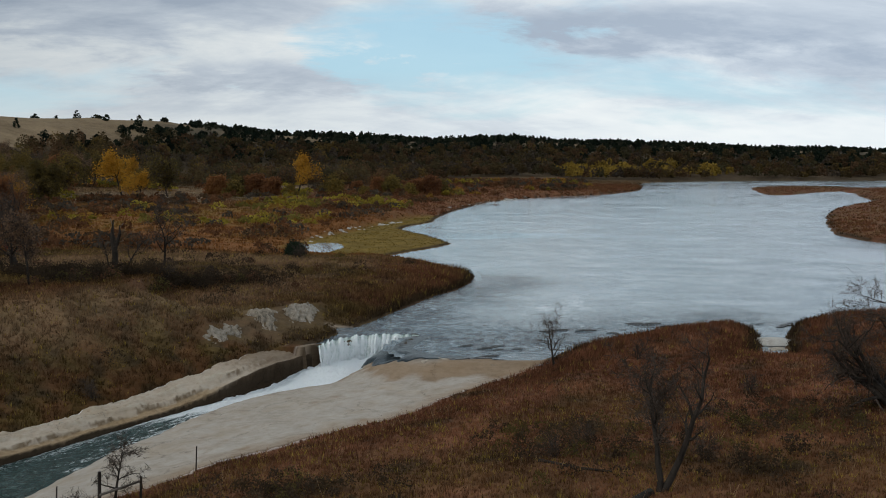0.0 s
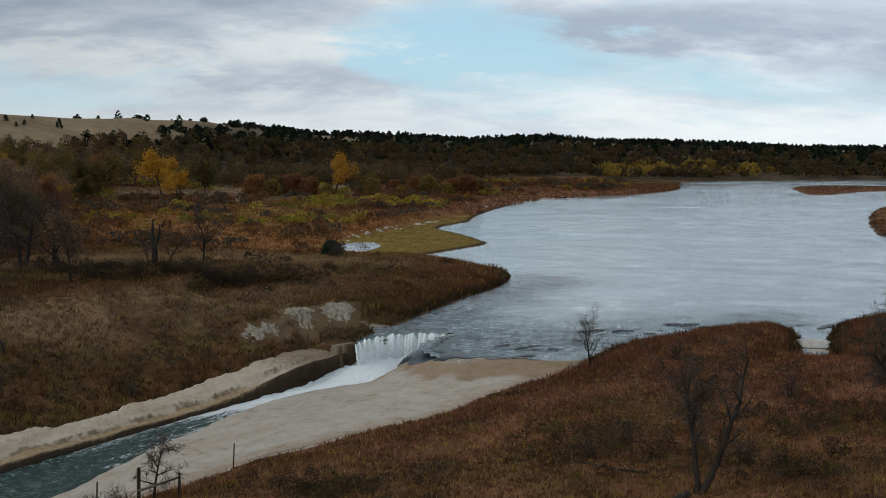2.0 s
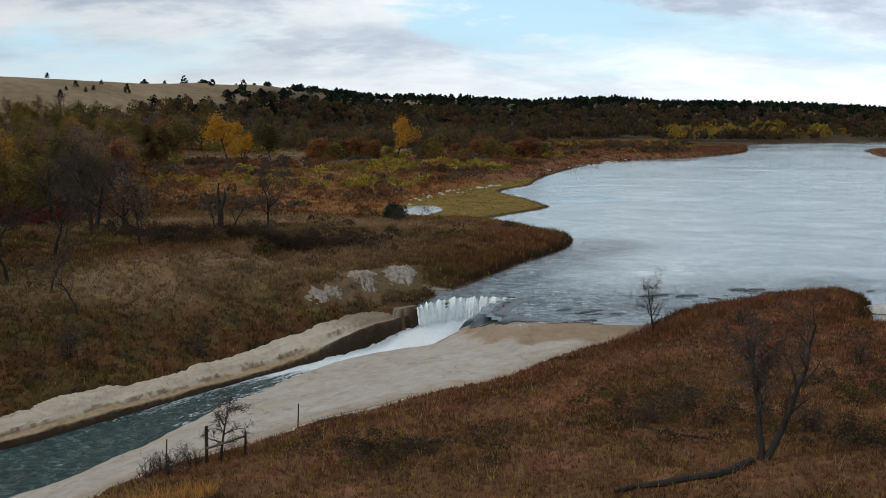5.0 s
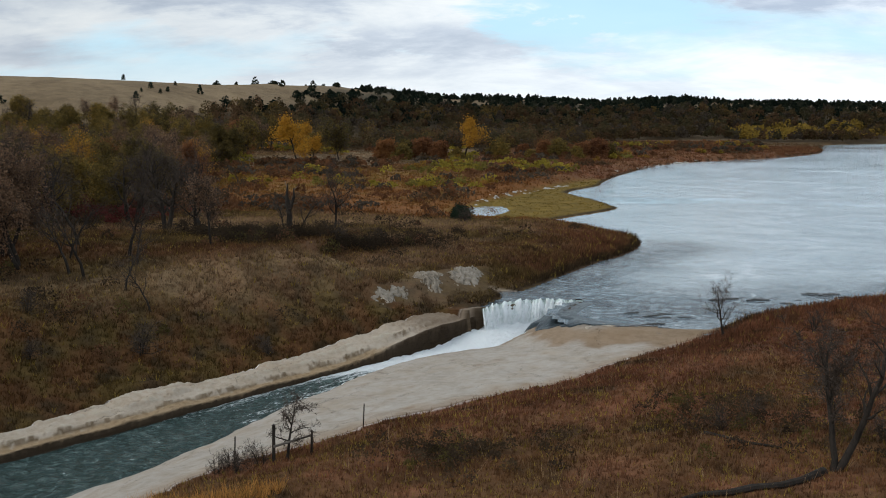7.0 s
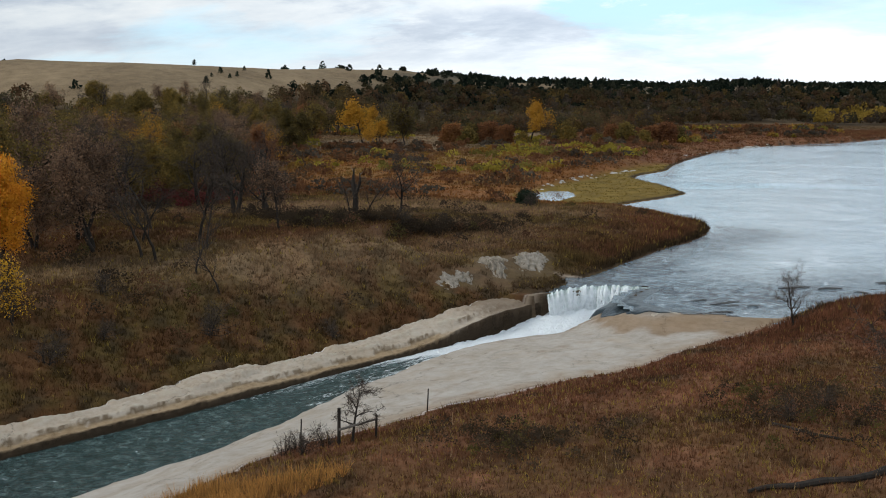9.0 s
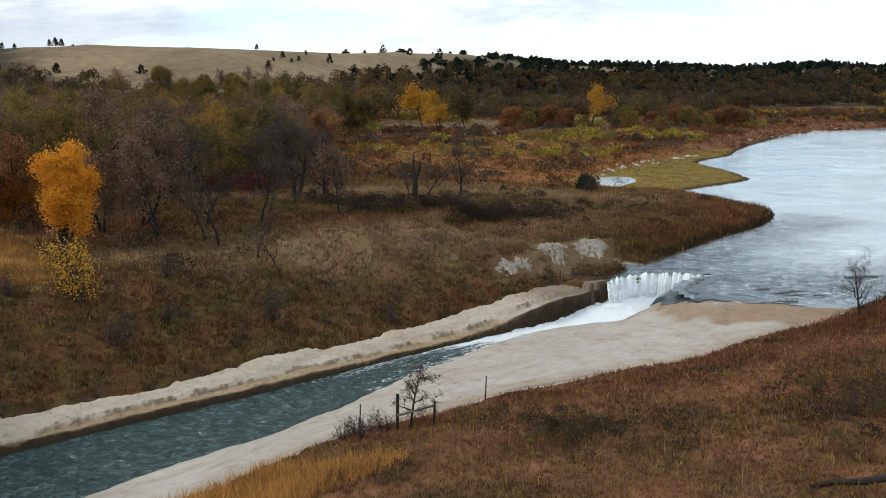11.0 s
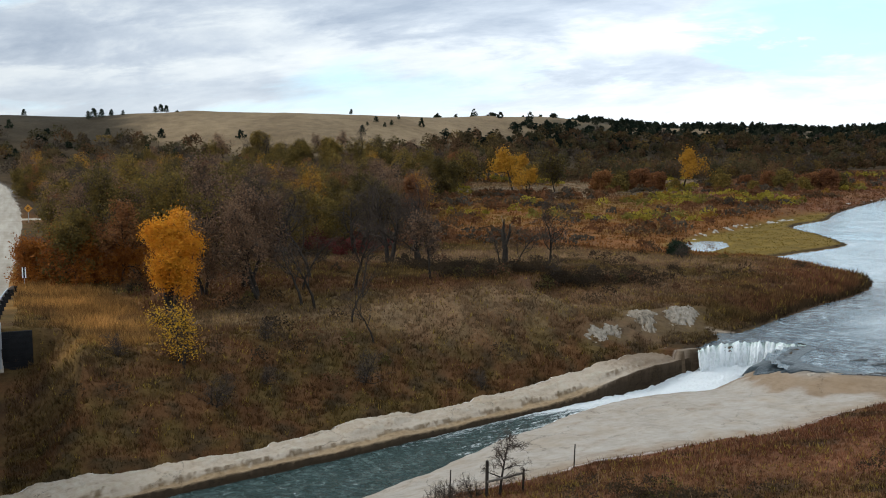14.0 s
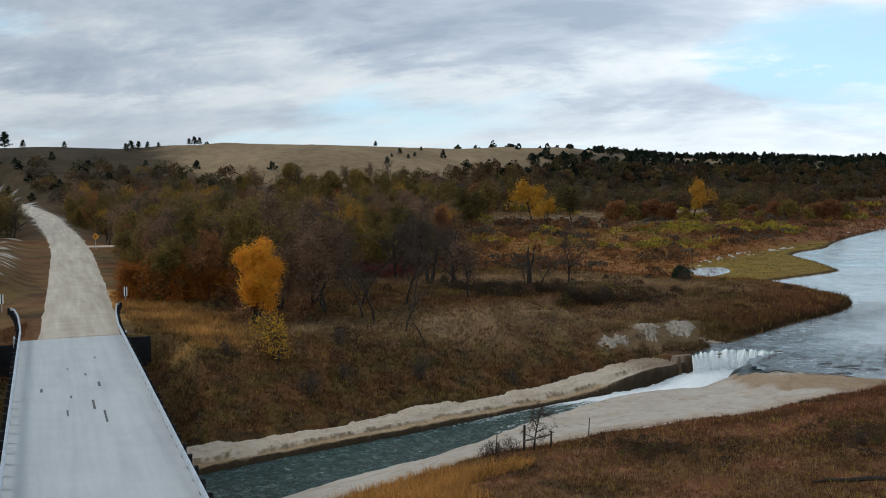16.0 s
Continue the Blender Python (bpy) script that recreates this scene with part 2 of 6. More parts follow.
def channel_material():
    m, nt, b = material("channel_water")
    a = nt.nodes.new("ShaderNodeAttribute")
    a.attribute_name = "foam"
    u = nt.nodes.new("ShaderNodeAttribute")
    u.attribute_name = "along"
    v = nt.nodes.new("ShaderNodeMapping")
    v.inputs["Scale"].default_value = (0.8, 1.3, 1)
    link(nt, u.outputs["Vector"], v.inputs[0])
    n = grain(nt, v.outputs[0], 1.1, 8, 0.72, 1.0)
    fine = grain(nt, v.outputs[0], 4.5, 6, 0.7, 0.6)
    chop = grain(nt, where(nt), 1.9, 5, 0.62, 0.8)
    f = maths(nt, "ADD", maths(nt, "ADD", maths(nt, "MULTIPLY", n, 0.6), maths(nt, "MULTIPLY", fine, 0.4)), a.outputs["Fac"])
    white = ramp(nt, f, [(0.60, 0.0), (0.72, 1.0)])
    fleck = ramp(nt, maths(nt, "ADD", maths(nt, "MULTIPLY", chop, 0.5), maths(nt, "MULTIPLY", fine, 0.5)), [(0.61, 0.0), (0.68, 0.38)])
    white = maths(nt, "MAXIMUM", white, fleck)
    deep = ramp(nt, chop, [(0.34, (0.014, 0.032, 0.029)), (0.50, (0.036, 0.064, 0.058)), (0.66, (0.095, 0.135, 0.125))])
    link(nt, mixed(nt, white, deep, (0.93, 0.95, 0.95)), b.inputs["Base Color"])
    link(nt, ramp(nt, white, [(0.0, 0.12), (1.0, 0.7)]), b.inputs["Roughness"])
    b.inputs["IOR"].default_value = 1.33
    b.inputs["Specular IOR Level"].default_value = 0.55
    relief(nt, b, maths(nt, "ADD", maths(nt, "MULTIPLY", chop, 1.2), maths(nt, "ADD", maths(nt, "MULTIPLY", n, 0.5), maths(nt, "MULTIPLY", fine, 0.45))), 0.9, 0.5)
    return m


def falls_material():
    """Dark glassy water at the lip, white where it breaks into plumes."""
    m, nt, b = material("falling_water")
    a = nt.nodes.new("ShaderNodeAttribute")
    a.attribute_name = "fall"
    ridge = nt.nodes.new("ShaderNodeAttribute")
    ridge.attribute_name = "ridge"
    v = where(nt, (1, 1, 0.16))
    n = maths(nt, "ADD", maths(nt, "MULTIPLY", grain(nt, v, 2.2, 7, 0.65, 0.5), 0.5), maths(nt, "MULTIPLY", grain(nt, where(nt, (1, 1, 0.6)), 6.0, 5, 0.7), 0.5))
    f = maths(nt, "ADD", n, maths(nt, "MULTIPLY", ramp(nt, a.outputs["Fac"], [(0.12, 0.0), (0.45, 1.0)]), 0.34))
    plume = maths(nt, "MULTIPLY", ridge.outputs["Fac"], ramp(nt, a.outputs["Fac"], [(0.08, 0.0), (0.20, 1.0), (0.55, 0.8), (0.95, 0.25)]))
    # plumes whiter, gaps between them tinted with green water and painted shadow
    f = maths(nt, "ADD", f, maths(nt, "MULTIPLY", plume, 0.30))
    link(nt, ramp(nt, f, [(0.38, (0.035, 0.055, 0.055)), (0.54, (0.22, 0.28, 0.25)), (0.66, (0.66, 0.72, 0.69)), (0.84, (0.93, 0.95, 0.95))]), b.inputs["Base Color"])
    link(nt, ramp(nt, a.outputs["Fac"], [(0.1, 0.1), (0.4, 0.6)]), b.inputs["Roughness"])
    relief(nt, b, n, 1.0, 0.3)
    return m


def trodden(name, dark, light, rough, bump):
    """A running surface with streaks along the bridge and road, patches and grit."""
    m, nt, b = material(name)
    c = nt.nodes.new("ShaderNodeTexCoord")
    lane = nt.nodes.new("ShaderNodeMapping")
    lane.vector_type = "TEXTURE"
    lane.inputs["Rotation"].default_value = (0, 0, radians(44.7))
    lane.inputs["Scale"].default_value = (0.9, 16.0, 1.0)
    link(nt, c.outputs["Object"], lane.inputs[0])
    streak = grain(nt, lane.outputs[0], 1.0, 6, 0.62, 0.3)
    patch, grit = grain(nt, where(nt), 0.45, 5, 0.6), grain(nt, where(nt), 9.0, 4, 0.6)
    f = maths(nt, "ADD", maths(nt, "MULTIPLY", streak, 0.55), maths(nt, "ADD", maths(nt, "MULTIPLY", patch, 0.25), maths(nt, "MULTIPLY", grit, 0.20)))
    link(nt, ramp(nt, f, [(0.34, dark), (0.66, light)]), b.inputs["Base Color"])
    b.inputs["Roughness"].default_value = rough
    b.inputs["Specular IOR Level"].default_value = 0.15
    relief(nt, b, grit, bump, 0.03)
    return m


GROUND = ground_material()
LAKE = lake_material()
CHANNEL = channel_material()
FALLS = falls_material()
BARK = simple("grey_bark", (0.014, 0.011, 0.009), (0.045, 0.036, 0.029), 3.0, 0.9, 0.6, stretch=(1, 1, 0.3), shine=0.1)
PALE_BARK = simple("bleached_wood", (0.07, 0.058, 0.047), (0.19, 0.165, 0.14), 4.0, 0.85, 0.5, stretch=(1, 1, 0.3), shine=0.2)
TWIG = simple("thin_twigs", (0.034, 0.025, 0.019), (0.085, 0.063, 0.049), 1.5, 0.9, 0, shine=0.1)
GRASS = plant("dry_grass", "tint")
FOLIAGE = plant("far_foliage", "tint", 0.45)
ORANGE_LEAF = leafy("orange_leaves", [(0.42, 0.13, 0.012), (0.60, 0.24, 0.02), (0.66, 0.34, 0.03)])
YELLOW_LEAF = leafy("yellow_leaves", [(0.19, 0.095, 0.016), (0.37, 0.18, 0.020), (0.48, 0.255, 0.028)])
BRIGHT_LEAF = leafy("bright_yellow_leaves", [(0.44, 0.23, 0.022), (0.60, 0.35, 0.028), (0.68, 0.44, 0.045)])
MAPLE_LEAF = leafy("orange_red_leaves", [(0.10, 0.036, 0.014), (0.24, 0.080, 0.016), (0.42, 0.16, 0.022)])
OLIVE_LEAF = leafy("fading_leaves", [(0.038, 0.030, 0.012), (0.085, 0.062, 0.020), (0.165, 0.112, 0.027), (0.28, 0.175, 0.040)])
RUST_LEAF = leafy("rusty_leaves", [(0.09, 0.038, 0.020), (0.18, 0.075, 0.03), (0.26, 0.12, 0.04)])
BROWN_LEAF = leafy("withered_leaves", [(0.078, 0.047, 0.030), (0.165, 0.098, 0.058), (0.29, 0.17, 0.096)])
NEEDLE = leafy("pine_needles", [(0.010, 0.017, 0.010), (0.018, 0.028, 0.015), (0.03, 0.04, 0.02)], 0.1)
CONCRETE = trodden("pale_concrete", (0.30, 0.305, 0.31), (0.40, 0.405, 0.405), 0.85, 0.1)
STEEL = simple("galvanised_steel", (0.36, 0.38, 0.41), (0.56, 0.58, 0.61), 1.2, 0.42, 0.05, 0.85)
BLACK = simple("tarred_timber", (0.008, 0.008, 0.009), (0.02, 0.02, 0.021), 2.0, 0.85, 0.3, shine=0.1)
GRAVEL = trodden("limestone_gravel", (0.26, 0.214, 0.160), (0.47, 0.415, 0.345), 0.95, 0.5)
WHITE = simple("white_paint", (0.72, 0.72, 0.71), (0.82, 0.82, 0.80), 3.0, 0.5, 0)
AMBER = simple("amber_sheet", (0.50, 0.20, 0.015), (0.60, 0.26, 0.02), 3.0, 0.45, 0)
TAR = simple("tar_patch", (0.03, 0.03, 0.03), (0.09, 0.085, 0.08), 2.0, 0.8, 0.1)
SPILLED = simple("spilling_water", (0.006, 0.009, 0.011), (0.045, 0.060, 0.068), 0.9, 0.3, 0.9, distance=0.15, stretch=(1.0, 0.6, 1.0), fine=4.0, shine=0.12)
WET = simple("wet_dark_rock", (0.012, 0.012, 0.012), (0.05, 0.045, 0.04), 1.3, 0.25, 0.8, distance=0.1)
ROCK = simple("weathered_sandstone", (0.24, 0.19, 0.14), (0.50, 0.44, 0.36), 0.8, 0.9, 0.8, distance=0.15, stretch=(0.6, 0.6, 2.5))
PALE_ROCK = simple("bleached_rock", (0.26, 0.235, 0.20), (0.46, 0.43, 0.39), 1.1, 0.9, 0.6, distance=0.1)


# ---- building helpers ----
def part(name, bm, mat, parent=None, label=""):
    me = bpy.data.meshes.new(name)
    bm.to_mesh(me)
    bm.free()
    me.materials.append(mat)
    ob = new(name, me)
    ob.parent = parent
    return tagged(ob, label)


def mesh_of(name, verts, faces, mat, smooth=False):
    me = bpy.data.meshes.new(name)
    me.from_pydata([tuple(v) for v in np.asarray(verts).tolist()], [], faces if isinstance(faces, list) else faces.tolist())
    me.materials.append(mat)
    if smooth:
        me.polygons.foreach_set("use_smooth", [True] * len(me.polygons))
    me.update()
    return me


def colours(me, name, rgb):
    a = me.color_attributes.new(name, "FLOAT_COLOR", "POINT")
    rgba = np.ones((len(me.vertices), 4), np.float32)
    rgba[:, :3] = rgb
    a.data.foreach_set("color", rgba.ravel())


def weights(me, name, values):
    a = me.attributes.new(name, "FLOAT", "POINT")
    a.data.foreach_set("value", np.asarray(values, np.float32))


def curve(points, step=1.5, closed=False):
    """A smooth line through control points, sampled about every step metres (at most 8 pieces a span)."""
    p = np.array(points, float)
    n, out = len(p), []
    for i in range(n if closed else n - 1):
        get = (lambda k: p[k % n]) if closed else (lambda k: p[min(max(k, 0), n - 1)])
        a, b, c, d = get(i - 1), get(i), get(i + 1), get(i + 2)
        for s in np.linspace(0, 1, int(min(8, max(2, np.linalg.norm(c - b) / step))), endpoint=False):
            out.append(0.5 * (2 * b + (c - a) * s + (2 * a - 5 * b + 4 * c - d) * s ** 2 + (3 * b - a - 3 * c + d) * s ** 3))
    if not closed:
        out.append(p[-1])
    return np.array(out)


def near_line(q, line, closed=False):
    """Distance from each place to a line, and how far along it the nearest point lies."""
    b = np.roll(line, -1, 0) if closed else line[1:]
    a = line if closed else line[:-1]
    run = np.concatenate([[0], np.cumsum(np.linalg.norm(b - a, axis=1))])
    x, y = q[:, 0].astype(np.float32), q[:, 1].astype(np.float32)
    best, pos = np.full(len(q), 1e18, np.float32), np.zeros(len(q), np.float32)
    for i in range(len(a)):
        ux, uy = (b[i] - a[i]).astype(np.float32)
        dx, dy = x - np.float32(a[i, 0]), y - np.float32(a[i, 1])
        s = np.clip((dx * ux + dy * uy) * np.float32(1 / max(ux * ux + uy * uy, 1e-9)), 0, 1)
        dx -= s * ux
        dy -= s * uy
        d = dx * dx + dy * dy
        m = d < best
        best[m] = d[m]
        pos[m] = run[i] + s[m] * np.float32(run[i + 1] - run[i])
    return np.sqrt(best).astype(float), pos.astype(float)


def inside(q, poly):
    a, b = poly, np.roll(poly, -1, 0)
    hit = np.zeros(len(q), bool)
    for (x0, y0), (x1, y1) in zip(a, b):
        if y0 == y1:
            continue
        m = ((y0 > q[:, 1]) != (y1 > q[:, 1])) & (q[:, 0] < (x1 - x0) * (q[:, 1] - y0) / (y1 - y0) + x0)
        hit ^= m
    return hit


def signed(q, poly):
    """Distance to an outline, negative inside it."""
    d, _ = near_line(q, poly, True)
    return np.where(inside(q, poly), -d, d)


def step01(a, b, x):
    t = np.clip((x - a) / (b - a), 0, 1)
    return t * t * (3 - 2 * t)


def wave_noise(q, size, seed, octaves=4):
    """Smooth random heights about -1 to 1 with features of the given size."""
    rng = np.random.default_rng(seed)
    out, amp = np.zeros(len(q)), 1.0
    for o in range(octaves):
        for k in range(5):
            a, ph = rng.uniform(0, 2 * np.pi), rng.uniform(0, 2 * np.pi)
            f = 2 * np.pi / size * 2 ** o * rng.uniform(0.7, 1.3)
            out += amp * np.sin(f * (q[:, 0] * np.cos(a) + q[:, 1] * np.sin(a)) + ph + 1.3 * np.sin(0.5 * f * (q[:, 0] * np.sin(a) - q[:, 1] * np.cos(a)) + 2 * ph)) / 3
        amp *= 0.55
    return out / 1.9


# ---- plan of the water and banks (x east, y north) ----
CREST = [(-9.4, 74.7), (-8.4, 77.6), (-6.4, 79.6), (-4.0, 80.3), (-1.9, 80.3)]
SHORE_WEST = [(-9.9, 76.0), (-9.0, 79.5), (-6.5, 86.4), (-4.4, 92.7), (-1.3, 101.7), (1.5, 108), (3.2, 114), (3.7, 120), (2.2, 126),
              (-3, 132), (-8, 137), (-11, 139.8), (-9.0, 142), (-5.3, 148.5), (0.8, 161), (0.7, 167), (-2.3, 178), (-8, 195), (-2.5, 213),
              (-1, 230), (4, 260), (15, 305), (34, 340), (58, 369), (80, 413), (90, 452), (97, 490)]
SHORE_NORTH = [(108, 535), (170, 590), (286, 643), (420, 690), (600, 690), (640, 560)]
SHORE_EAST = [(420, 500), (206, 466), (167, 400), (146, 337), (114, 287), (96, 247), (81, 207), (76, 186), (82, 168), (112, 150), (132, 122), (105, 100),
              (70, 96), (42, 93), (37, 92), (33, 89), (30, 84.5), (27.8, 79), (25.6, 72.5), (23.4, 72), (25.8, 79), (26.6, 84.5),
              (25, 86.6), (20, 83.5), (14.6, 79.5), (11.5, 76.5), (8.4, 72), (6, 70.8), (3.6, 71.2), (1.5, 71.2), (-1.0, 71.9), (-3.0, 74.5), (-2.7, 77.5)]
lake_outline = np.concatenate([curve(CREST)[::-1], curve(SHORE_WEST), curve(SHORE_NORTH), curve(SHORE_EAST)])
POND = curve([(-21.6, 152.5), (-22.4, 159), (-18, 163), (-15.5, 156), (-16.6, 147), (-18.8, 145.5)], closed=True)
ISLAND = curve([(146, 470), (134, 430), (126, 389), (134, 384), (160, 420), (203, 468), (180, 498)], closed=True)
MARSH = curve([(-11, 140), (-9.0, 142), (-5.3, 148.5), (0.8, 161), (0.7, 167), (-2.3, 178), (-8, 195), (-2.5, 213), (-1, 230),
               (-5, 226), (-12, 203), (-17, 180), (-22, 163), (-24, 150), (-17, 141)], closed=True)
CHANNEL_WEST = [(-60, -30), (-50, -2), (-42.5, 17), (-38, 27), (-34.6, 34.5), (-31.6, 40), (-28.4, 45.2), (-24.7, 51.2), (-20.2, 58.5),
                (-16.1, 64.8), (-12.6, 70.2), (-10.3, 74.4), (-9.3, 76.0)]
CHANNEL_EAST = [(-46, -30), (-37, 0), (-31, 17), (-27.4, 28.5), (-25.1, 34.8), (-23.7, 38.1), (-21.7, 42.3), (-19.8, 48), (-18.5, 53.2),
                (-16.9, 57.8), (-15, 63), (-12.3, 67.3), (-9.4, 69.8), (-7.4, 72.0), (-5.6, 75.8), (-3.4, 79.6), (-2.2, 81.4)]
west_edge, east_edge = curve(CHANNEL_WEST, 1.0), curve(CHANNEL_EAST, 1.0)
channel_outline = np.concatenate([west_edge, curve(CREST)[1:-1], east_edge[::-1]])
GRASS_EDGE = [(-37, -30), (-29, -2), (-24, 17), (-20.8, 27), (-18.6, 33), (-16.3, 39.4), (-13.2, 43.4), (-10.4, 47.8), (-7, 51.5), (-2.6, 55.8), (1, 61.5), (4.6, 66.6), (7.5, 70.5)]
grass_edge = curve(GRASS_EDGE, 1.0)
SHELF_SHORE = curve([(8.4, 72), (6, 70.8), (3.6, 71.2), (1.5, 71.2), (-1.0, 71.9)], 1.0)
SPILL = curve([(-1.0, 71.9), (-3.0, 74.5), (-2.7, 77.5), (-1.9, 80.3)], 0.6)     # wet lip beside the falls
SCARP = curve([(-17.2, 76.5), (-16.0, 79.8), (-14.4, 83.2), (-12.2, 85.6), (-10.2, 84.0), (-10.6, 79.0), (-12.5, 75.0), (-15.5, 74.0)], closed=True)
east_land = np.concatenate([grass_edge, curve([(8.4, 72), (11.5, 76.5), (14.6, 79.5), (20, 83.5), (25, 86.6), (26.6, 84.5), (25.8, 79), (23.4, 72),
                                               (25.6, 72.5), (27.8, 79), (30, 84.5), (33, 89), (37, 92), (42, 93), (70, 96), (105, 100)]),
                            np.array([(400.0, 100.0), (400.0, -200.0), (-60.0, -200.0)])])

# the bridge: its east kerb line, from the near end to the far one
ROAD_LEVEL, BRIDGE_WIDTH = 3.5, 7.8
bridge_way = np.array((-0.7035, 0.7107))              # from the near end to the far one
bridge_east = np.array((0.7107, 0.7035))
bridge_near, bridge_far = np.array((-19.93, 10.28)), np.array((-56.03, 46.78))   # on the middle line
BRIDGE_LENGTH = float(np.linalg.norm(bridge_far - bridge_near))
ROAD = [(-54.6, 46.2), (-67, 59.5), (-96, 90), (-131, 126), (-178, 171), (-235, 222), (-300, 262), (-380, 275)]
road_line = curve(ROAD, 2.0)
SIDE_ROAD = curve([(-131, 127), (-124, 132), (-112, 139)], 2.0)
NEAR_ROAD = curve([(-20.5, 11.7), (-8, -3), (8, -20), (30, -42), (70, -80)], 2.0)
CUT = curve([(-92, 72), (-108, 88), (-130, 110), (-152, 132)], 2.0)

HILLS = [(-180, 500, 800, 16), (-60, 640, 950, 14), (-24, 690, 880, 17.2), (-16, 610, 830, 19.1), (-10, 560, 800, 21.9), (-5, 510, 770, 22.5), (0, 470, 740, 19.6), (5, 435, 675, 19.9),
         (10, 400, 610, 20.5), (12.5, 375, 580, 22.9), (15.3, 350, 540, 25.6), (18, 330, 500, 24.5), (22, 300, 465, 23.8), (26, 275, 435, 23.9), (30, 268, 422, 24.9),
         (36, 290, 432, 25.2), (42, 320, 450, 23.8), (50, 326, 470, 24.2), (60, 332, 485, 24.0), (90, 320, 520, 18), (180, 500, 800, 16)]


STRAW = curve([(-92, 84.5), (-80, 77), (-67.8, 69.6), (-58.9, 65.9), (-52.5, 62.2), (-46.5, 57.5), (-42.7, 53.3), (-44.5, 51.2), (-48.6, 52.4), (-54, 56), (-60, 58.5), (-74, 70)], closed=True)
STRIP_A = curve([(-46, 60), (-33, 65), (-28, 68.5), (-22.7, 73.5), (-18.9, 85.6), (-15, 95)], 3.0)
STRIP_B = curve([(-45, 99), (-38, 103), (-30, 112), (-20, 115)], 3.0)
STRIP_C = curve([(-75, 128), (-64, 106), (-55, 95)], 3.0)
FIELD = curve([(-105, 226), (-84, 236), (-62, 246), (-45, 258), (-30, 290), (-16, 330), (-5, 390), (10, 455), (-10, 490), (-50, 425), (-72, 340), (-90, 280), (-112, 250)], closed=True)
STRIP_D = curve([(-110, 290), (-78, 268), (-58, 300), (-35, 330), (0, 420)], 6.0)


def height(q):
    """Ground height, how rocky it is, and which cover it has, at places q."""
    lake, chan = signed(q, lake_outline), signed(q, channel_outline)
    pond, isle, marsh = signed(q, POND), signed(q, ISLAND), signed(q, MARSH)
    dw, sw = near_line(q, west_edge)
    de, _ = near_line(q, east_edge)
    dg, _ = near_line(q, grass_edge)
    east = inside(q, east_land)
    x, y = q[:, 0], q[:, 1]
    rough = wave_noise(q, 14, 3)
    broad = wave_noise(q, 60, 8, 3)
    # west bank: a low rock bench, then a grass slope up to the flood plain
    plain = 3.0 - 1.2 * step01(95, 150, y) + 0.35 * broad + 0.12 * rough
    plain = plain + 2.0 * step01(170, 420, np.hypot(x, y))
    bench = 2.5 + 1.3 * step01(50, 36, y) + 1.0 * step01(45, 54, y) * step01(75, 66, y) + 0.35 * rough + 0.25 * wave_noise(q, 2.1, 28, 3)
    lip = 0.50 + 0.14 * wave_noise(q, 7.0, 21, 4) + 0.10 * wave_noise(q, 0.9, 25, 2) + 1.35 * step01(62, 72, y)
    west = -2.25 + lip * step01(0.0, 0.35, dw) + (0.26 + 0.10 * wave_noise(q, 9, 22, 4) + 0.08 * wave_noise(q, 1.3, 26, 2)) * step01(0.3, bench, dw)
    eroded = 0.72 + 0.35 * wave_noise(q, 5.5, 34, 3) + 0.30 * wave_noise(q, 1.6, 35, 2)      # a second, ragged step
    west = west + (0.34 + 0.10 * wave_noise(q, 3.0, 36, 2)) * step01(eroded, eroded + 0.35, dw)
    west = west + (plain + 1.1) * step01(bench - 0.4, bench + 11, dw)
    shore = 0.15 + (plain + 1.3 * step01(99, 76, y) * step01(6, 14, dw) - 0.15) * step01(0.2, 10.0, lake)
    shore = np.minimum(shore, np.where(x > -25, 1.6 + 1.6 * step01(4, 24, lake), 9))
    z = np.where(y < 76, west, np.minimum(shore, np.maximum(west, -1.0) + 40 * step01(2, 30, y - 76)))
    # white scarp beside the falls
    scarp = step01(1.2, -1.2, signed(q, SCARP) + 0.9 * wave_noise(q, 4, 23, 3))
    z = z - 0.8 * ((y < 76) & ~east & (dw < de)) * step01(bench + 0.6, bench - 0.8, dw)     # the carved bench lies on this
    z = z - 0.5 * ((y < 76) & ~east & (dw < de)) * step01(bench - 0.5, bench - 1.2, dw)
    marshy = (marsh < 0) & (lake > 0)
    z = np.where(marsh < 4, np.minimum(z, 0.28 + 0.06 * rough + np.clip(marsh, 0, 4) * 0.4), z)
    z = np.where(pond < 40, np.minimum(z, 0.16 + 0.075 * np.clip(pond, 0, 40)), z)
    # east bank: shelf of sandstone, then grass
    s = de / (de + dg + 1e-6)
    drop = step01(82, 74, y)
    shelf = -0.35 - 1.40 * drop + (0.25 + 1.40 * drop) * s ** 0.8 + 0.10 * wave_noise(q, 5, 31, 4) - 0.35 * (1 - step01(0, 0.5, de))
    far_side = ~east & (de < dw) & (lake >= 0) & (chan > 0) & (y < 84)
    ds, _ = near_line(q, SHELF_SHORE)
    shelf = np.maximum(shelf, 0.12 - 0.36 * np.clip(ds - 1.3, 0, 99) + 0.05 * rough)
    dl, _ = near_line(q, SPILL)
    shelf = np.maximum(shelf, 0.04 - 0.62 * np.clip(dl - 0.5, 0, 99) + 0.10 * wave_noise(q, 1.2, 33, 3))
    z = np.where(far_side, shelf, z)
    rise = -0.05 + 1.3 * step01(0, 7, dg) + 1.0 * step01(6, 26, dg) + 0.18 * rough + 0.25 * broad
    rise = rise + 1.6 * step01(30, 8, y)
    rise = np.minimum(rise, 0.25 + 0.22 * np.clip(lake, 0, 40) + 0.1 * rough)
    z = np.where(east, rise, z)
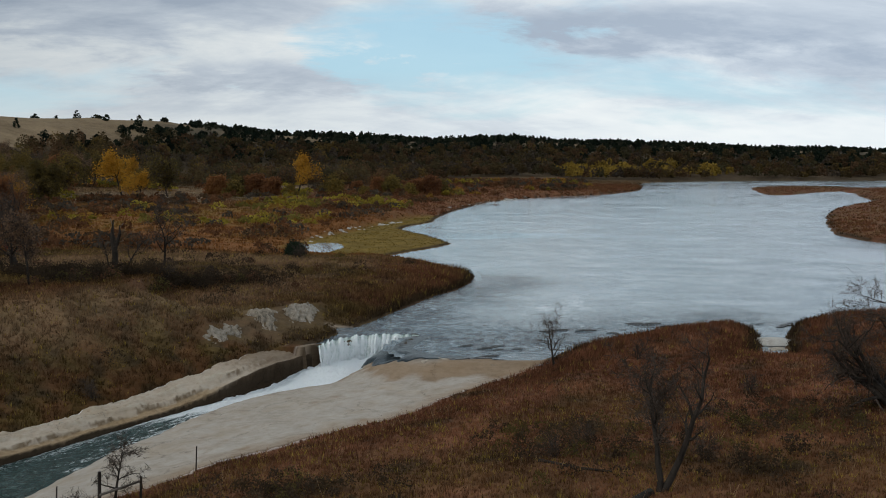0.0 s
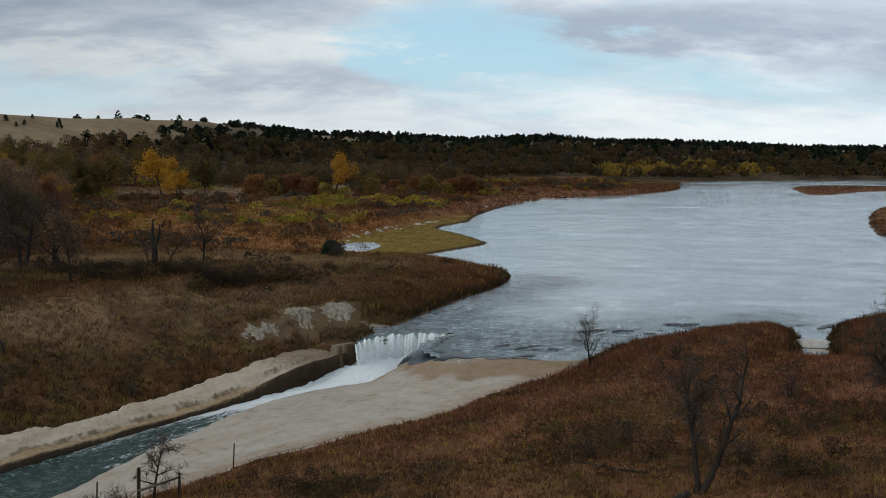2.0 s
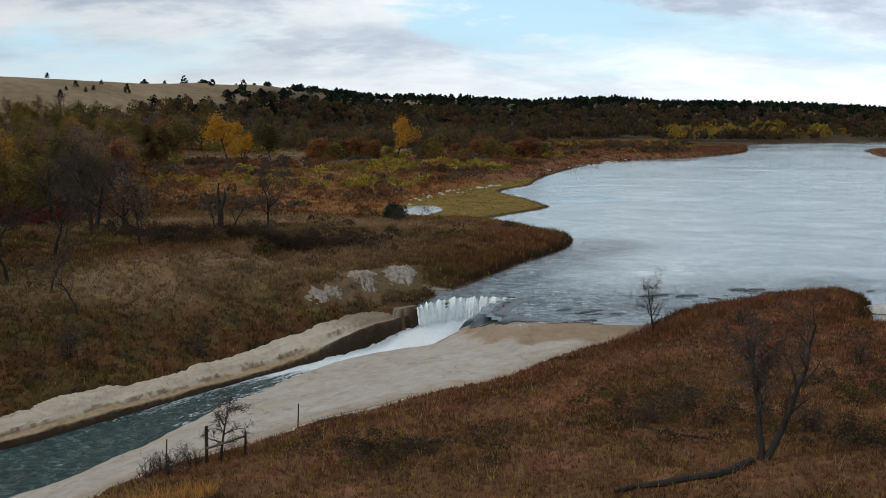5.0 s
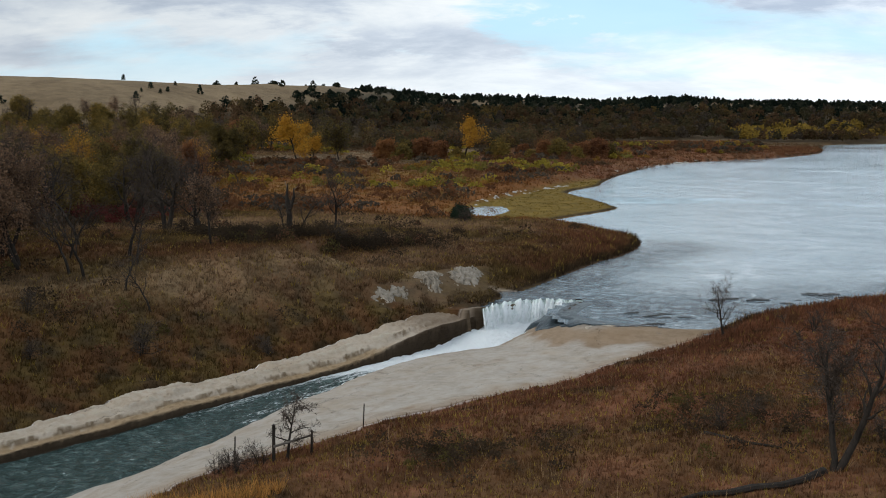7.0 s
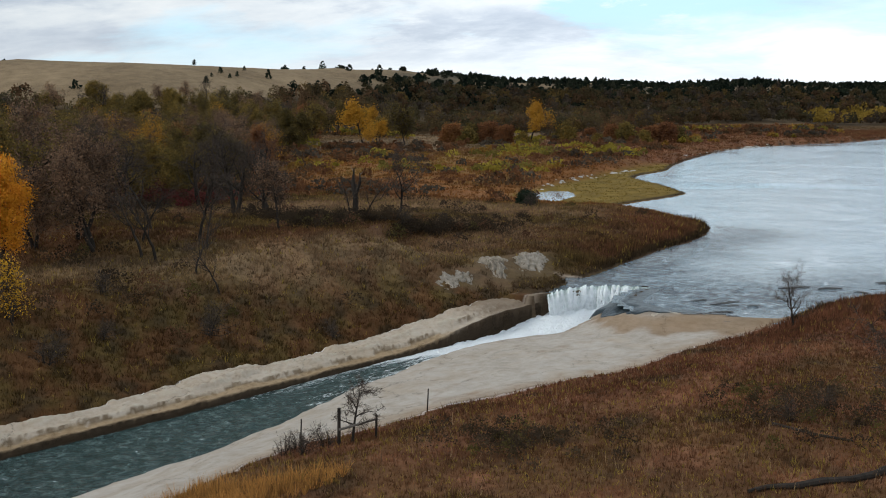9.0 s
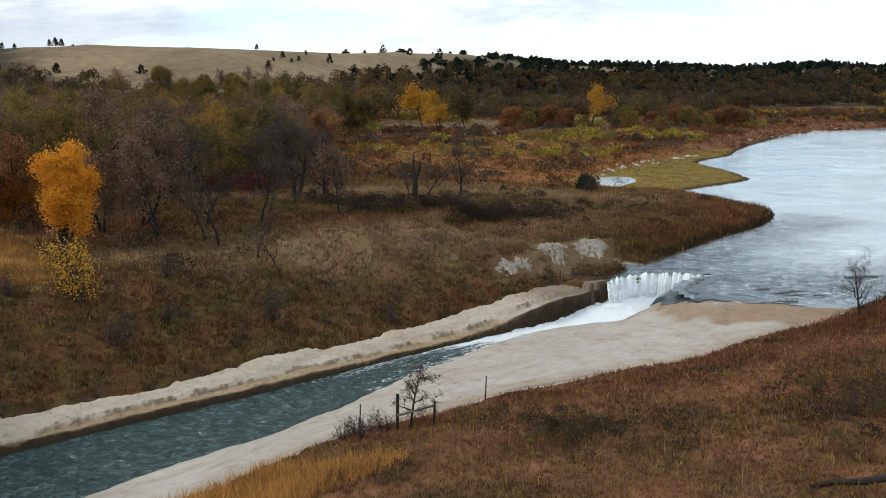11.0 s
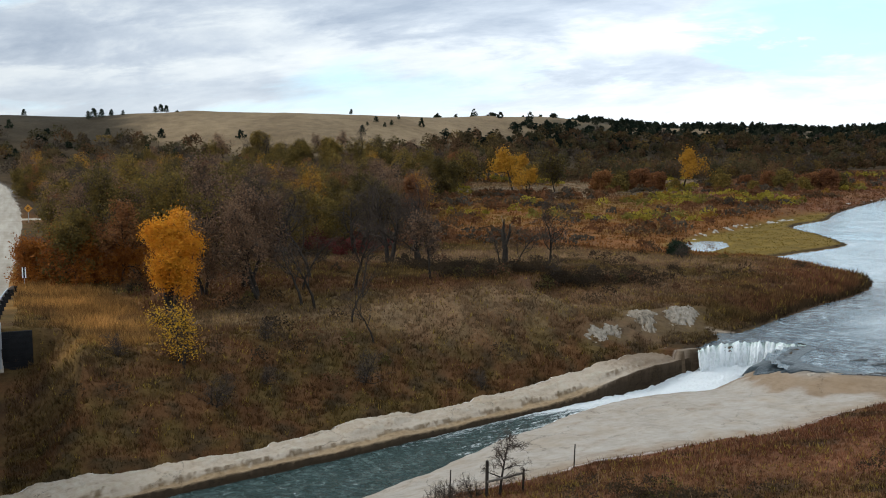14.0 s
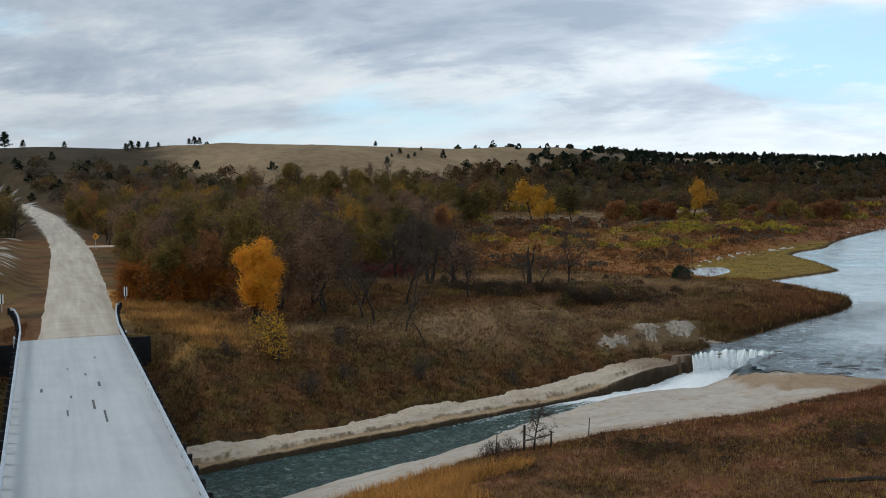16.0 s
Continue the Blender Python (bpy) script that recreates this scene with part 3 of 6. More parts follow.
    z = np.where((x > 60) & (y > 100), np.minimum(0.2 + 0.25 * np.clip(lake, 0, 4) + 0.1 * rough, 1.4), z)
    # hills round the valley
    r, th = np.hypot(x, y), np.degrees(np.arctan2(-x, y))
    h = np.array(HILLS)
    foot, top, tall = (np.interp(th, h[:, 0], h[:, k]) for k in (1, 2, 3))
    swell = wave_noise(q, 150, 12, 3)
    up = step01(foot * (1 + 0.04 * swell), top, r)
    z = z + (tall + 1.0 * swell + 0.3 * broad) * up
    # roads lie on low banks
    for line, level, half in ((road_line, None, 3.9), (NEAR_ROAD, 1, 3.9), (SIDE_ROAD, None, 2.4)):
        d, s = near_line(q, line)
        lev = ROAD_LEVEL - 0.12 + (0.4 * step01(60, 190, s) + 4.0 * step01(170, 400, s) if level is None else 0)
        z = z + (lev - z) * step01(half + 7.0, half, d) * (np.abs(lake) > 0)
    cut, s = near_line(q, CUT)
    z = z + (1.9 + 0.4 * wave_noise(q, 14, 27, 3)) * np.exp(-(cut / 7.0) ** 2) * step01(4.4, 11.0, near_line(q, road_line)[0])
    # the ground falls away under the bridge
    rel = q - bridge_near
    s, w = rel @ bridge_way, np.abs(rel @ bridge_east)
    gone = (s > 8) & (s < BRIDGE_LENGTH + 0.1) & (w < 9)
    z = np.where(gone, np.minimum(z, np.maximum(0.6 - 0.25 * (BRIDGE_LENGTH - s), -2.0 + 0.3 * rough) + np.clip(w - 6, 0, 9) * 0.9), z)
    # under water
    z = np.where((lake < 0) & (isle > 0), -0.12 - 0.9 * step01(0, 5, -lake), z)
    z = np.where((y >= 74.5) & (y < 84) & (lake > 0) & (chan > 0.05) & (x < -6) & ~far_side, np.maximum(z, 0.12), z)
    z = np.where((lake < 0) & (x < -8.7) & (y < 76.4), 0.10, z)
    z = np.where(isle < 0, 0.1 + 0.5 * step01(0, 5, -isle), z)
    z = np.where(pond < 0, -0.3, z)
    z = np.where(chan < 0, -3.2, z)
    keep = dict(lake=lake, chan=chan, marsh=marsh, east=east, dw=dw, de=de, dg=dg, scarp=scarp, spill=dl, pond=pond, up=up, far_side=far_side, bench=bench, isle=isle, eroded=eroded, r=r, th=th, rough=rough, broad=broad, marshy=marshy)
    return z, keep


def toned(base, q, seed, size=9, amount=0.35):
    n = wave_noise(q, size, seed)[:, None]
    return np.clip(np.array(base)[None] * (1 + amount * n), 0.003, 0.9)


def wood_foot(th):
    """How far off the distant wood begins, by direction."""
    return np.interp(th, [-34, -12, -2, 4, 12, 20, 24, 32, 40, 62], [560, 560, 480, 335, 330, 320, 190, 150, 180, 220])


def wood_top(th):
    return np.interp(th, [-34, 20, 26, 33, 38, 62], [0.75, 0.55, 0.40, 0.34, 0.50, 0.88])


def cover_of(q, k, bare=True):
    """The natural colour of what grows at places q, and the weight of bare rock."""
    x, y = q[:, 0], q[:, 1]
    patch = wave_noise(q, 22, 41)
    small = wave_noise(q, 7, 42)
    rust, olive, tan = toned((0.150, 0.063, 0.032), q, 51), toned((0.124, 0.080, 0.030), q, 52), toned((0.290, 0.190, 0.108), q, 53)
    dark, gold, orange = toned((0.060, 0.039, 0.021), q, 54), toned((0.190, 0.130, 0.034), q, 55), toned((0.172, 0.070, 0.022), q, 56)
    straw = toned((0.420, 0.220, 0.068), q, 57)

    def blend(a, b, w):
        return a + (b - a) * np.clip(w, 0, 1)[:, None]

    c = blend(olive, dark, step01(-0.2, 0.6, small))
    c = blend(c, rust, 0.65 * step01(-0.4, 0.5, patch))
    slope = step01(18, 8, k["dw"]) * (y < 78)
    earthy = blend(toned((0.110, 0.052, 0.022), q, 62, 5), toned((0.098, 0.064, 0.021), q, 63, 4), step01(-0.3, 0.5, wave_noise(q, 4.0, 64, 3)))
    earthy = blend(earthy, toned((0.048, 0.034, 0.018), q, 65, 3), 0.9 * step01(0.0, 0.6, wave_noise(q, 3.0, 66, 3)))
    c = blend(c, earthy, 0.9 * slope)
    c = blend(c, toned((0.125, 0.083, 0.050), q, 181, 2.5), 0.6 * k["scarp"])
    # pale grass strips on the flood plain west of the falls
    strip = np.exp(-((near_line(q, STRIP_A)[0] - 1.5 * small) / 3.4) ** 2) + np.exp(-((near_line(q, STRIP_B)[0] - 3 * patch) / 6.5) ** 2) + 0.8 * np.exp(-((near_line(q, STRIP_C)[0] - 4 * patch) / 7) ** 2)
    strip = strip + 0.9 * np.exp(-((near_line(q, STRIP_D)[0] - 8 * patch) / 16) ** 2)
    c = blend(c, tan, 0.52 * strip)
    c = blend(c, toned((0.225, 0.165, 0.108), q, 69, 40, 0.2), 0.8 * step01(4, -4, signed(q, FIELD) + 9 * patch) * step01(-0.75, 0.1, wave_noise(q, 26, 70)))
    bright = np.exp(-((x + 32) / 6) ** 2 - ((y - 88) / 3.5) ** 2)
    c = blend(c, gold, 0.9 * bright)
    c = blend(c, orange, 0.85 * step01(118, 135, y + 10 * small) * step01(255, 190, y) * (x < 30))
    c = blend(c, gold, 0.5 * step01(150, 175, y + 14 * small) * step01(250, 200, y) * (x < -25) * step01(-0.3, 0.4, patch))
    c = blend(c, rust, 0.7 * step01(200, 240, y) * (x > -40) * (y < 500) * (k["up"] < 0.01))
    c = blend(c, rust, 0.8 * np.exp(-((x - 0) / 7) ** 2 - ((y - 108) / 16) ** 2))
    c = blend(c, tan, 0.55 * step01(6, 16, k["lake"] + 4 * small) * step01(92, 100, y) * step01(134, 124, y + 3 * small) * (x > -50) * (x < 6) * step01(-0.5, 0.3, patch + 0.6 * small))
    mg = toned((0.150, 0.098, 0.022), q, 58, 6, 0.2)
    c = blend(c, mg, step01(2, -1, k["marsh"]))
    # east bank
    e = blend(rust, olive, 0.45 * np.clip(step01(0.15, 0.7, patch) + 0.8 * step01(50, 38, y + 6 * patch), 0, 1))
    e = blend(e, dark, 0.75 * step01(0.15, 0.7, small))
    e = blend(e, rust, 0.6 * step01(0.1, 0.6, -small) * step01(0.0, 0.5, -patch)) * 0.98
    e = blend(e, toned((0.225, 0.098, 0.052), q, 184, 4), 0.6 * step01(0.0, 0.55, wave_noise(q, 9, 185, 4)))
    e = blend(e, tan, 0.45 * step01(26, 34, x + 4 * small) * (y < 62))
    e = blend(e, straw, 0.9 * step01(-13, -17, x + 1.5 * small) * step01(35, 31, y + 2 * small))
    c = np.where(k["east"][:, None], e, c)
    c = np.where(((x > 60) & (y > 100))[:, None], blend(rust * 0.8, olive, 0.55 * step01(-0.2, 0.5, small)), c)
    c = blend(c, toned((0.085, 0.055, 0.026), q, 178, 25), 0.85 * step01(440, 500, y) * (k["up"] < 0.05))
    # slope beside the bridge
    c = blend(c, straw, 0.95 * step01(2.5, -2.5, signed(q, STRAW) + 2 * small))
    # bare grass hills, brown under the trees
    hill = blend(toned((0.188, 0.133, 0.078), q, 59, 60, 0.2), toned((0.145, 0.101, 0.058), q, 60, 25, 0.2), step01(0, 0.8, wave_noise(q, 80, 61)))
    c = blend(c, hill, step01(0.05, 0.35, k["up"]))
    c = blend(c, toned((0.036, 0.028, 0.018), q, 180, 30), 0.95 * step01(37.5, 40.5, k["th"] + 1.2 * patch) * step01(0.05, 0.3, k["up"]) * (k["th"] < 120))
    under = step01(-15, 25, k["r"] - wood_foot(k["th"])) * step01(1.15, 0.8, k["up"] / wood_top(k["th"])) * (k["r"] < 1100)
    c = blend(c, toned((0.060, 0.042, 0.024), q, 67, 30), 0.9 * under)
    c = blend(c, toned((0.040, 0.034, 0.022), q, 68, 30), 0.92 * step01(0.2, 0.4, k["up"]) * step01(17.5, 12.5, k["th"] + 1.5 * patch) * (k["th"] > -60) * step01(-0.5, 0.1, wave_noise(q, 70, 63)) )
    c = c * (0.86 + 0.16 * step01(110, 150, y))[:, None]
    c = blend(c, dark * 0.7, step01(1.6, 0.4, k["lake"]) * (k["lake"] > 0) * (k["r"] < 700))
    if not bare:
        return c, None
    rock = np.zeros(len(q))
    wst = (k["dw"] < k["bench"] - 1.6) & ~k["east"] & (y < 76) & ~k["far_side"]
    rock = np.where(wst, 1.0, rock)
    rock = np.where(k["far_side"], 1.0, rock)
    rock = np.where(k["chan"] < 0, 0.8, rock)
    cut, _ = near_line(q, CUT)
    rock = np.maximum(rock, 0.56 * np.exp(-(cut / 6.0) ** 2) * step01(-0.2, 0.5, small + 0.5 * patch))
    d, _ = near_line(q, road_line)
    rock = np.where(d < 1.5, 1.0, rock)
    mottle = 1 + 0.07 * wave_noise(q, 3.5, 174, 4) + 0.06 * wave_noise(q, 0.9, 175, 3)
    bare_rock = np.array((0.94, 0.93, 0.93))[None] * mottle[:, None]
    worn = np.clip(step01(0.35, 0.9, wave_noise(q, 2.4, 176, 4)) * 0.6 + 0.7 * step01(1.8, 0.2, k["dg"] + 0.7 * wave_noise(q, 1.8, 177, 3)), 0, 1)
    bare_rock = blend(bare_rock, np.tile(np.array((0.72, 0.60, 0.50)), (len(q), 1)), worn * k["far_side"])
    c = np.where((rock > 0.5)[:, None], bare_rock, c)
    c = np.where(k["far_side"][:, None], blend(c, np.tile(np.array((0.20, 0.17, 0.14)), (len(q), 1)), step01(2.2, 0.9, k["spill"] + 0.5 * small)), c)
    damp = k["far_side"] * step01(1.2, 2.4, k["spill"]) * step01(4.6, 3.4, k["lake"] + 1.3 * wave_noise(q, 4.5, 183, 3))
    c = blend(c, np.array((0.62, 0.49, 0.37))[None] * mottle[:, None], 0.9 * damp)
    c = np.where((wst & (y > 69 + 3 * small))[:, None], np.array((0.55, 0.47, 0.40))[None], c)
    tiny = wave_noise(q, 1.4, 78, 2)
    # brown band on the step face: its shade put into the rock colour
    step = np.abs(k["dw"] - k["eroded"] - 0.15) < 0.15 + 0.26 * tiny
    c = np.where(((k["dw"] < k["eroded"]) & wst & (y < 69))[:, None], np.array((0.90, 0.76, 0.58))[None], c)
    c = np.where((step & wst)[:, None], np.array((0.46, 0.36, 0.25))[None], c)
    c = np.where(((k["dw"] < 0.34 + 0.12 * tiny) & wst)[:, None], np.array((0.22, 0.175, 0.13))[None], c)
    c = np.where(((cut < 12) & (rock > 0.5))[:, None], np.array((0.52, 0.47, 0.41))[None], c)
    return c, rock


def graded(lo, core_lo, core_hi, hi, fine, grow):
    """Grid lines, close together in the core and wider and wider outside it."""
    mid = np.arange(core_lo, core_hi, fine)
    out = [core_hi]
    while out[-1] < hi:
        out.append(out[-1] + fine * (1 + grow * (out[-1] - core_hi)))
    left = [core_lo]
    while left[-1] > lo:
        left.append(left[-1] - fine * (1 + grow * (core_lo - left[-1])))
    return np.concatenate([np.array(left[:0:-1]), mid, np.array(out)])


gx = graded(-2500, -66, 32, 2500, 0.4, 0.065)
gy = graded(-1500, 30, 90, 3200, 0.42, 0.06)
mx, my = np.meshgrid(gx, gy)
q = np.stack([mx.ravel(), my.ravel()], 1)
gz, keep = height(q)
fade = step01(1500, 900, np.hypot(q[:, 0], q[:, 1]))
verts = np.column_stack([q, gz * (0.55 + 0.45 * fade)])
nx, ny = len(gx), len(gy)
ii = (np.arange(ny - 1)[:, None] * nx + np.arange(nx - 1)[None]).ravel()
me = mesh_of("ground", verts, np.stack([ii, ii + 1, ii + nx + 1, ii + nx], 1), GROUND, True)
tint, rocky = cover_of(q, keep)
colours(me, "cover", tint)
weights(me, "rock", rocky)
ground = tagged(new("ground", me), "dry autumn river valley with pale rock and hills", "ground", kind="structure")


class Lie:
    """Ground height between grid lines."""
    grid = (gz * (0.55 + 0.45 * fade)).reshape(ny, nx)

    @classmethod
    def z(cls, x, y):
        x, y = np.atleast_1d(np.asarray(x, float)), np.atleast_1d(np.asarray(y, float))
        i = np.clip(np.searchsorted(gx, x) - 1, 0, nx - 2)
        j = np.clip(np.searchsorted(gy, y) - 1, 0, ny - 2)
        u, v = (x - gx[i]) / (gx[i + 1] - gx[i]), (y - gy[j]) / (gy[j + 1] - gy[j])
        g = cls.grid
        return (g[j, i] * (1 - u) + g[j, i + 1] * u) * (1 - v) + (g[j + 1, i] * (1 - u) + g[j + 1, i + 1] * u) * v


def on_ground(x, y, sink=0.05):
    return Vector((x, y, float(Lie.z(x, y)[0]) - sink))


def rock_bench():
    """The carved sandstone bench along the west side: a dark waterline, a tan ledge, a ragged step with painted
    overhang shade and a pale top.
    """
    d = np.concatenate([[0], np.cumsum(np.linalg.norm(np.diff(west_edge, axis=0), axis=1))])
    s = np.arange(28.0, d[-1] - 0.4, 0.16)
    line = np.column_stack([np.interp(s, d, west_edge[:, k]) for k in (0, 1)])
    t = np.gradient(line, axis=0)
    t = np.column_stack([np.convolve(np.pad(t[:, k], 6, mode="edge"), np.ones(13) / 13, "valid") for k in (0, 1)])
    t /= np.linalg.norm(t, axis=1)[:, None]
    out = np.column_stack([-t[:, 1], t[:, 0]])
    offs = np.concatenate([[-0.22, -0.10, 0.0, 0.06, 0.12, 0.2, 0.3, 0.42], np.arange(0.55, 5.8, 0.15)])
    q = (line[:, None] + out[:, None] * offs[None, :, None]).reshape(-1, 2)
    o = np.tile(offs, len(s))
    k = height(q)[1]
    y, bench = q[:, 1], k["bench"]
    run = np.column_stack([np.repeat(s, len(offs)) * 0.28, o])
    tiny, small, mid = wave_noise(run, 0.33, 95, 4) * 0.6 + wave_noise(q, 0.37, 99, 3) * 0.4, wave_noise(run, 1.15, 96, 4), wave_noise(run * np.array((1, 0.3)), 3.1, 97, 4)
    high = 1.35 * step01(62, 72, y)
    lip = 0.42 + 0.10 * mid + 0.05 * small + high
    fine = wave_noise(q, 0.55, 195, 4)
    eroded = 0.85 + 0.30 * mid + 0.16 * small + 0.12 * fine
    z = -2.5 + 0.25 * step01(-0.1, 0.0, o) + lip * step01(0.02, 0.16, o + 0.05 * tiny) + 0.30 * step01(0.3, 2.4, o)
    z = z + (0.17 + 0.08 * small) * step01(eroded, eroded + 0.2, o) + 0.10 * step01(eroded + 0.5, eroded + 0.62, o + 0.15 * tiny) * (mid > 0)
    z = z + (0.03 * tiny + 0.04 * fine) * step01(0.1, 0.4, o) + 0.03 * small
    rim = bench + 0.25 * mid
    z = z - 0.9 * step01(rim - 0.6, rim + 0.7, o)
    me = mesh_of("rock_bench", np.column_stack([q, z]), [[a * len(offs) + b, (a + 1) * len(offs) + b, (a + 1) * len(offs) + b + 1, a * len(offs) + b + 1] for a in range(len(s) - 1) for b in range(len(offs) - 1)], GROUND, True)
    tint = np.ones((len(q), 3)) * np.array((1.0, 0.94, 0.87)) * (1 + 0.06 * small + 0.05 * fine)[:, None]

    def stain_and_shade(rgb, weight):
        w = np.clip(weight, 0, 1)[:, None]
        tint[:] = tint * (1 - w) + np.array(rgb) * w

    low_part = step01(eroded + 0.1, eroded - 0.1, o) * step01(0.9, 0.4, high)
    stain_and_shade((0.74, 0.60, 0.43), low_part)
    stain_and_shade((0.46, 0.35, 0.24), 0.75 * low_part * step01(0.0, 0.7, fine + 0.3 * small))
    # shadow of the small overhangs, painted as a ragged dark band along the step
    stain_and_shade((0.30, 0.23, 0.155), 0.85 * step01(0.20, 0.03, np.abs(o - eroded - 0.07) - 0.12 * fine) * step01(-0.55, 0.15, small + 0.35 * mid + 0.3 * fine))
    stain_and_shade((0.42, 0.33, 0.24), 0.7 * step01(0.07, 0.0, np.abs(o - eroded - 0.8 - 0.4 * small) - 0.05 * fine) * step01(0.1, 0.5, mid + fine))
    stain_and_shade((0.78, 0.68, 0.57), 0.7 * step01(0.1, 0.8, 0.4 * mid - fine) * step01(eroded + 0.3, eroded + 0.8, o))
    stain_and_shade((0.21, 0.165, 0.125), step01(0.5, 0.9, high) * step01(0.42, 0.22, o + 0.08 * fine))
    stain_and_shade((0.10, 0.08, 0.06), step01(0.26, 0.10, o + 0.04 * fine))
    stain_and_shade((0.46, 0.38, 0.31), 0.85 * step01(68.5, 72.0, y + 1.2 * fine) * step01(0.25, 0.4, o))
    stain_and_shade((0.085, 0.055, 0.03), step01(rim - 0.45, rim - 0.1, o + 0.15 * tiny))
    colours(me, "cover", np.clip(tint, 0, 1))
    weights(me, "rock", step01(rim - 0.1, rim - 0.6, o))
    return tagged(new("rock_bench", me), "eroded pale sandstone bench above the channel", "rock", kind="structure")


rock_bench()

# corners of the bare faces of the white scarp: two above, two below
SCARP_FACES = [[(-14.0, 84.4), (-10.6, 87.8), (-10.1, 81.8), (-12.8, 78.4)], [(-16.9, 81.0), (-13.8, 84.2), (-12.4, 75.6), (-14.5, 77.2)], [(-18.4, 73.0), (-15.8, 78.8), (-14.6, 76.2), (-16.6, 71.2)]]


def scarp_face(corners, tall, seed):
    """A steep gullied face of pale soft rock that stands out of the grass slope."""
    n, m = 60, 44
    u, v = np.meshgrid(np.linspace(0, 1, n), np.linspace(0, 1, m))
    u, v = u.ravel(), v.ravel()
    c = np.array(corners, float)
    q = (c[0] * ((1 - u) * (1 - v))[:, None] + c[1] * (u * (1 - v))[:, None] + c[2] * (u * v)[:, None] + c[3] * ((1 - u) * v)[:, None])
    q = q + 0.22 * np.stack([wave_noise(q, 1.5, seed, 3), wave_noise(q, 1.5, seed + 1, 3)], 1)
    across = np.column_stack([u * 5.5 + 0.25 * wave_noise(q, 1.2, seed + 2, 2), v * 1.1])
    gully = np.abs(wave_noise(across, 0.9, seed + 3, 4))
    ragged = 0.16 * wave_noise(q, 1.6, seed + 7, 4)
    inner = step01(-0.02, 0.30, u + ragged) * step01(1.02, 0.70, u + ragged) * step01(-0.02, 0.22, v + ragged) * step01(1.0, 0.55, v + ragged)
    z = Lie.z(q[:, 0], q[:, 1]) - 0.22 + inner * (0.30 + tall * (1 - v) - 0.22 * gully + 0.04 * wave_noise(q, 0.35, seed + 4, 2))
    i = (np.arange(m - 1)[:, None] * n + np.arange(n - 1)[None]).ravel()
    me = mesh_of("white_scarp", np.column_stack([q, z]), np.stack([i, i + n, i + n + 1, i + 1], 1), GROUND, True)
    # deeper gullies get a darker tone, their shade painted into the rock colour
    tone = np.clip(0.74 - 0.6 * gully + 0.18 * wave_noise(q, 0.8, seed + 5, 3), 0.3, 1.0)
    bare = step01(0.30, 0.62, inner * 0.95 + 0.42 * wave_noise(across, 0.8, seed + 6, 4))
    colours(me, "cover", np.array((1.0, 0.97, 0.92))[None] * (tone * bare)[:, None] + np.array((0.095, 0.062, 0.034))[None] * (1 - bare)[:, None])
    weights(me, "rock", bare)
    return tagged(new("white_scarp", me), "bare gullied face of pale soft rock in the grass bank", "rock", "white scarp faces", kind="structure")


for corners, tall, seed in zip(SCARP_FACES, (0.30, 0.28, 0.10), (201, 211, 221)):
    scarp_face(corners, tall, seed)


# ---- water ----
def lake_sheet():
    """The lake's surface: cells of a graded grid whose middle lies within 2 m of the lake, but none beyond the lip of the falls."""
    wx = graded(-60, -14, 34, 660, 0.5, 0.10)
    wy = graded(66, 70, 100, 720, 0.5, 0.08)
    ax, ay = np.meshgrid(wx, wy)
    w = np.stack([ax.ravel(), ay.ravel()], 1)
    cx, cy = np.meshgrid((wx[1:] + wx[:-1]) / 2, (wy[1:] + wy[:-1]) / 2)
    c = np.stack([cx.ravel(), cy.ravel()], 1)
    ok = ((signed(c, lake_outline) < 1.4) | (signed(c, POND) < 3)) & (signed(c, channel_outline) > 0.3) & ~((c[:, 0] < -9.0) & (c[:, 1] < 76.2))
    n = len(wx)
    i = (np.arange(len(wy) - 1)[:, None] * n + np.arange(n - 1)[None]).ravel()[ok]
    f = np.stack([i, i + 1, i + n + 1, i + n], 1)
    used, f2 = np.unique(f, return_inverse=True)
    z = np.zeros(len(used))
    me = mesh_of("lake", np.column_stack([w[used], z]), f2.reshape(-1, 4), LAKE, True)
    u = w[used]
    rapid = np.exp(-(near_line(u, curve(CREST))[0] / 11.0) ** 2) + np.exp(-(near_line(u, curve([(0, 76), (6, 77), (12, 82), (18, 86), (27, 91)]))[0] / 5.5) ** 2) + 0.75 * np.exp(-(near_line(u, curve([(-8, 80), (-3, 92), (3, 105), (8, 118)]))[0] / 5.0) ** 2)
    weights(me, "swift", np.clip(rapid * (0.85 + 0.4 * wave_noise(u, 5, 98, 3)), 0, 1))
    return tagged(new("lake", me), "grey rippled river water with mirrored cloud light partly painted in", "water", kind="structure")


lake_sheet()


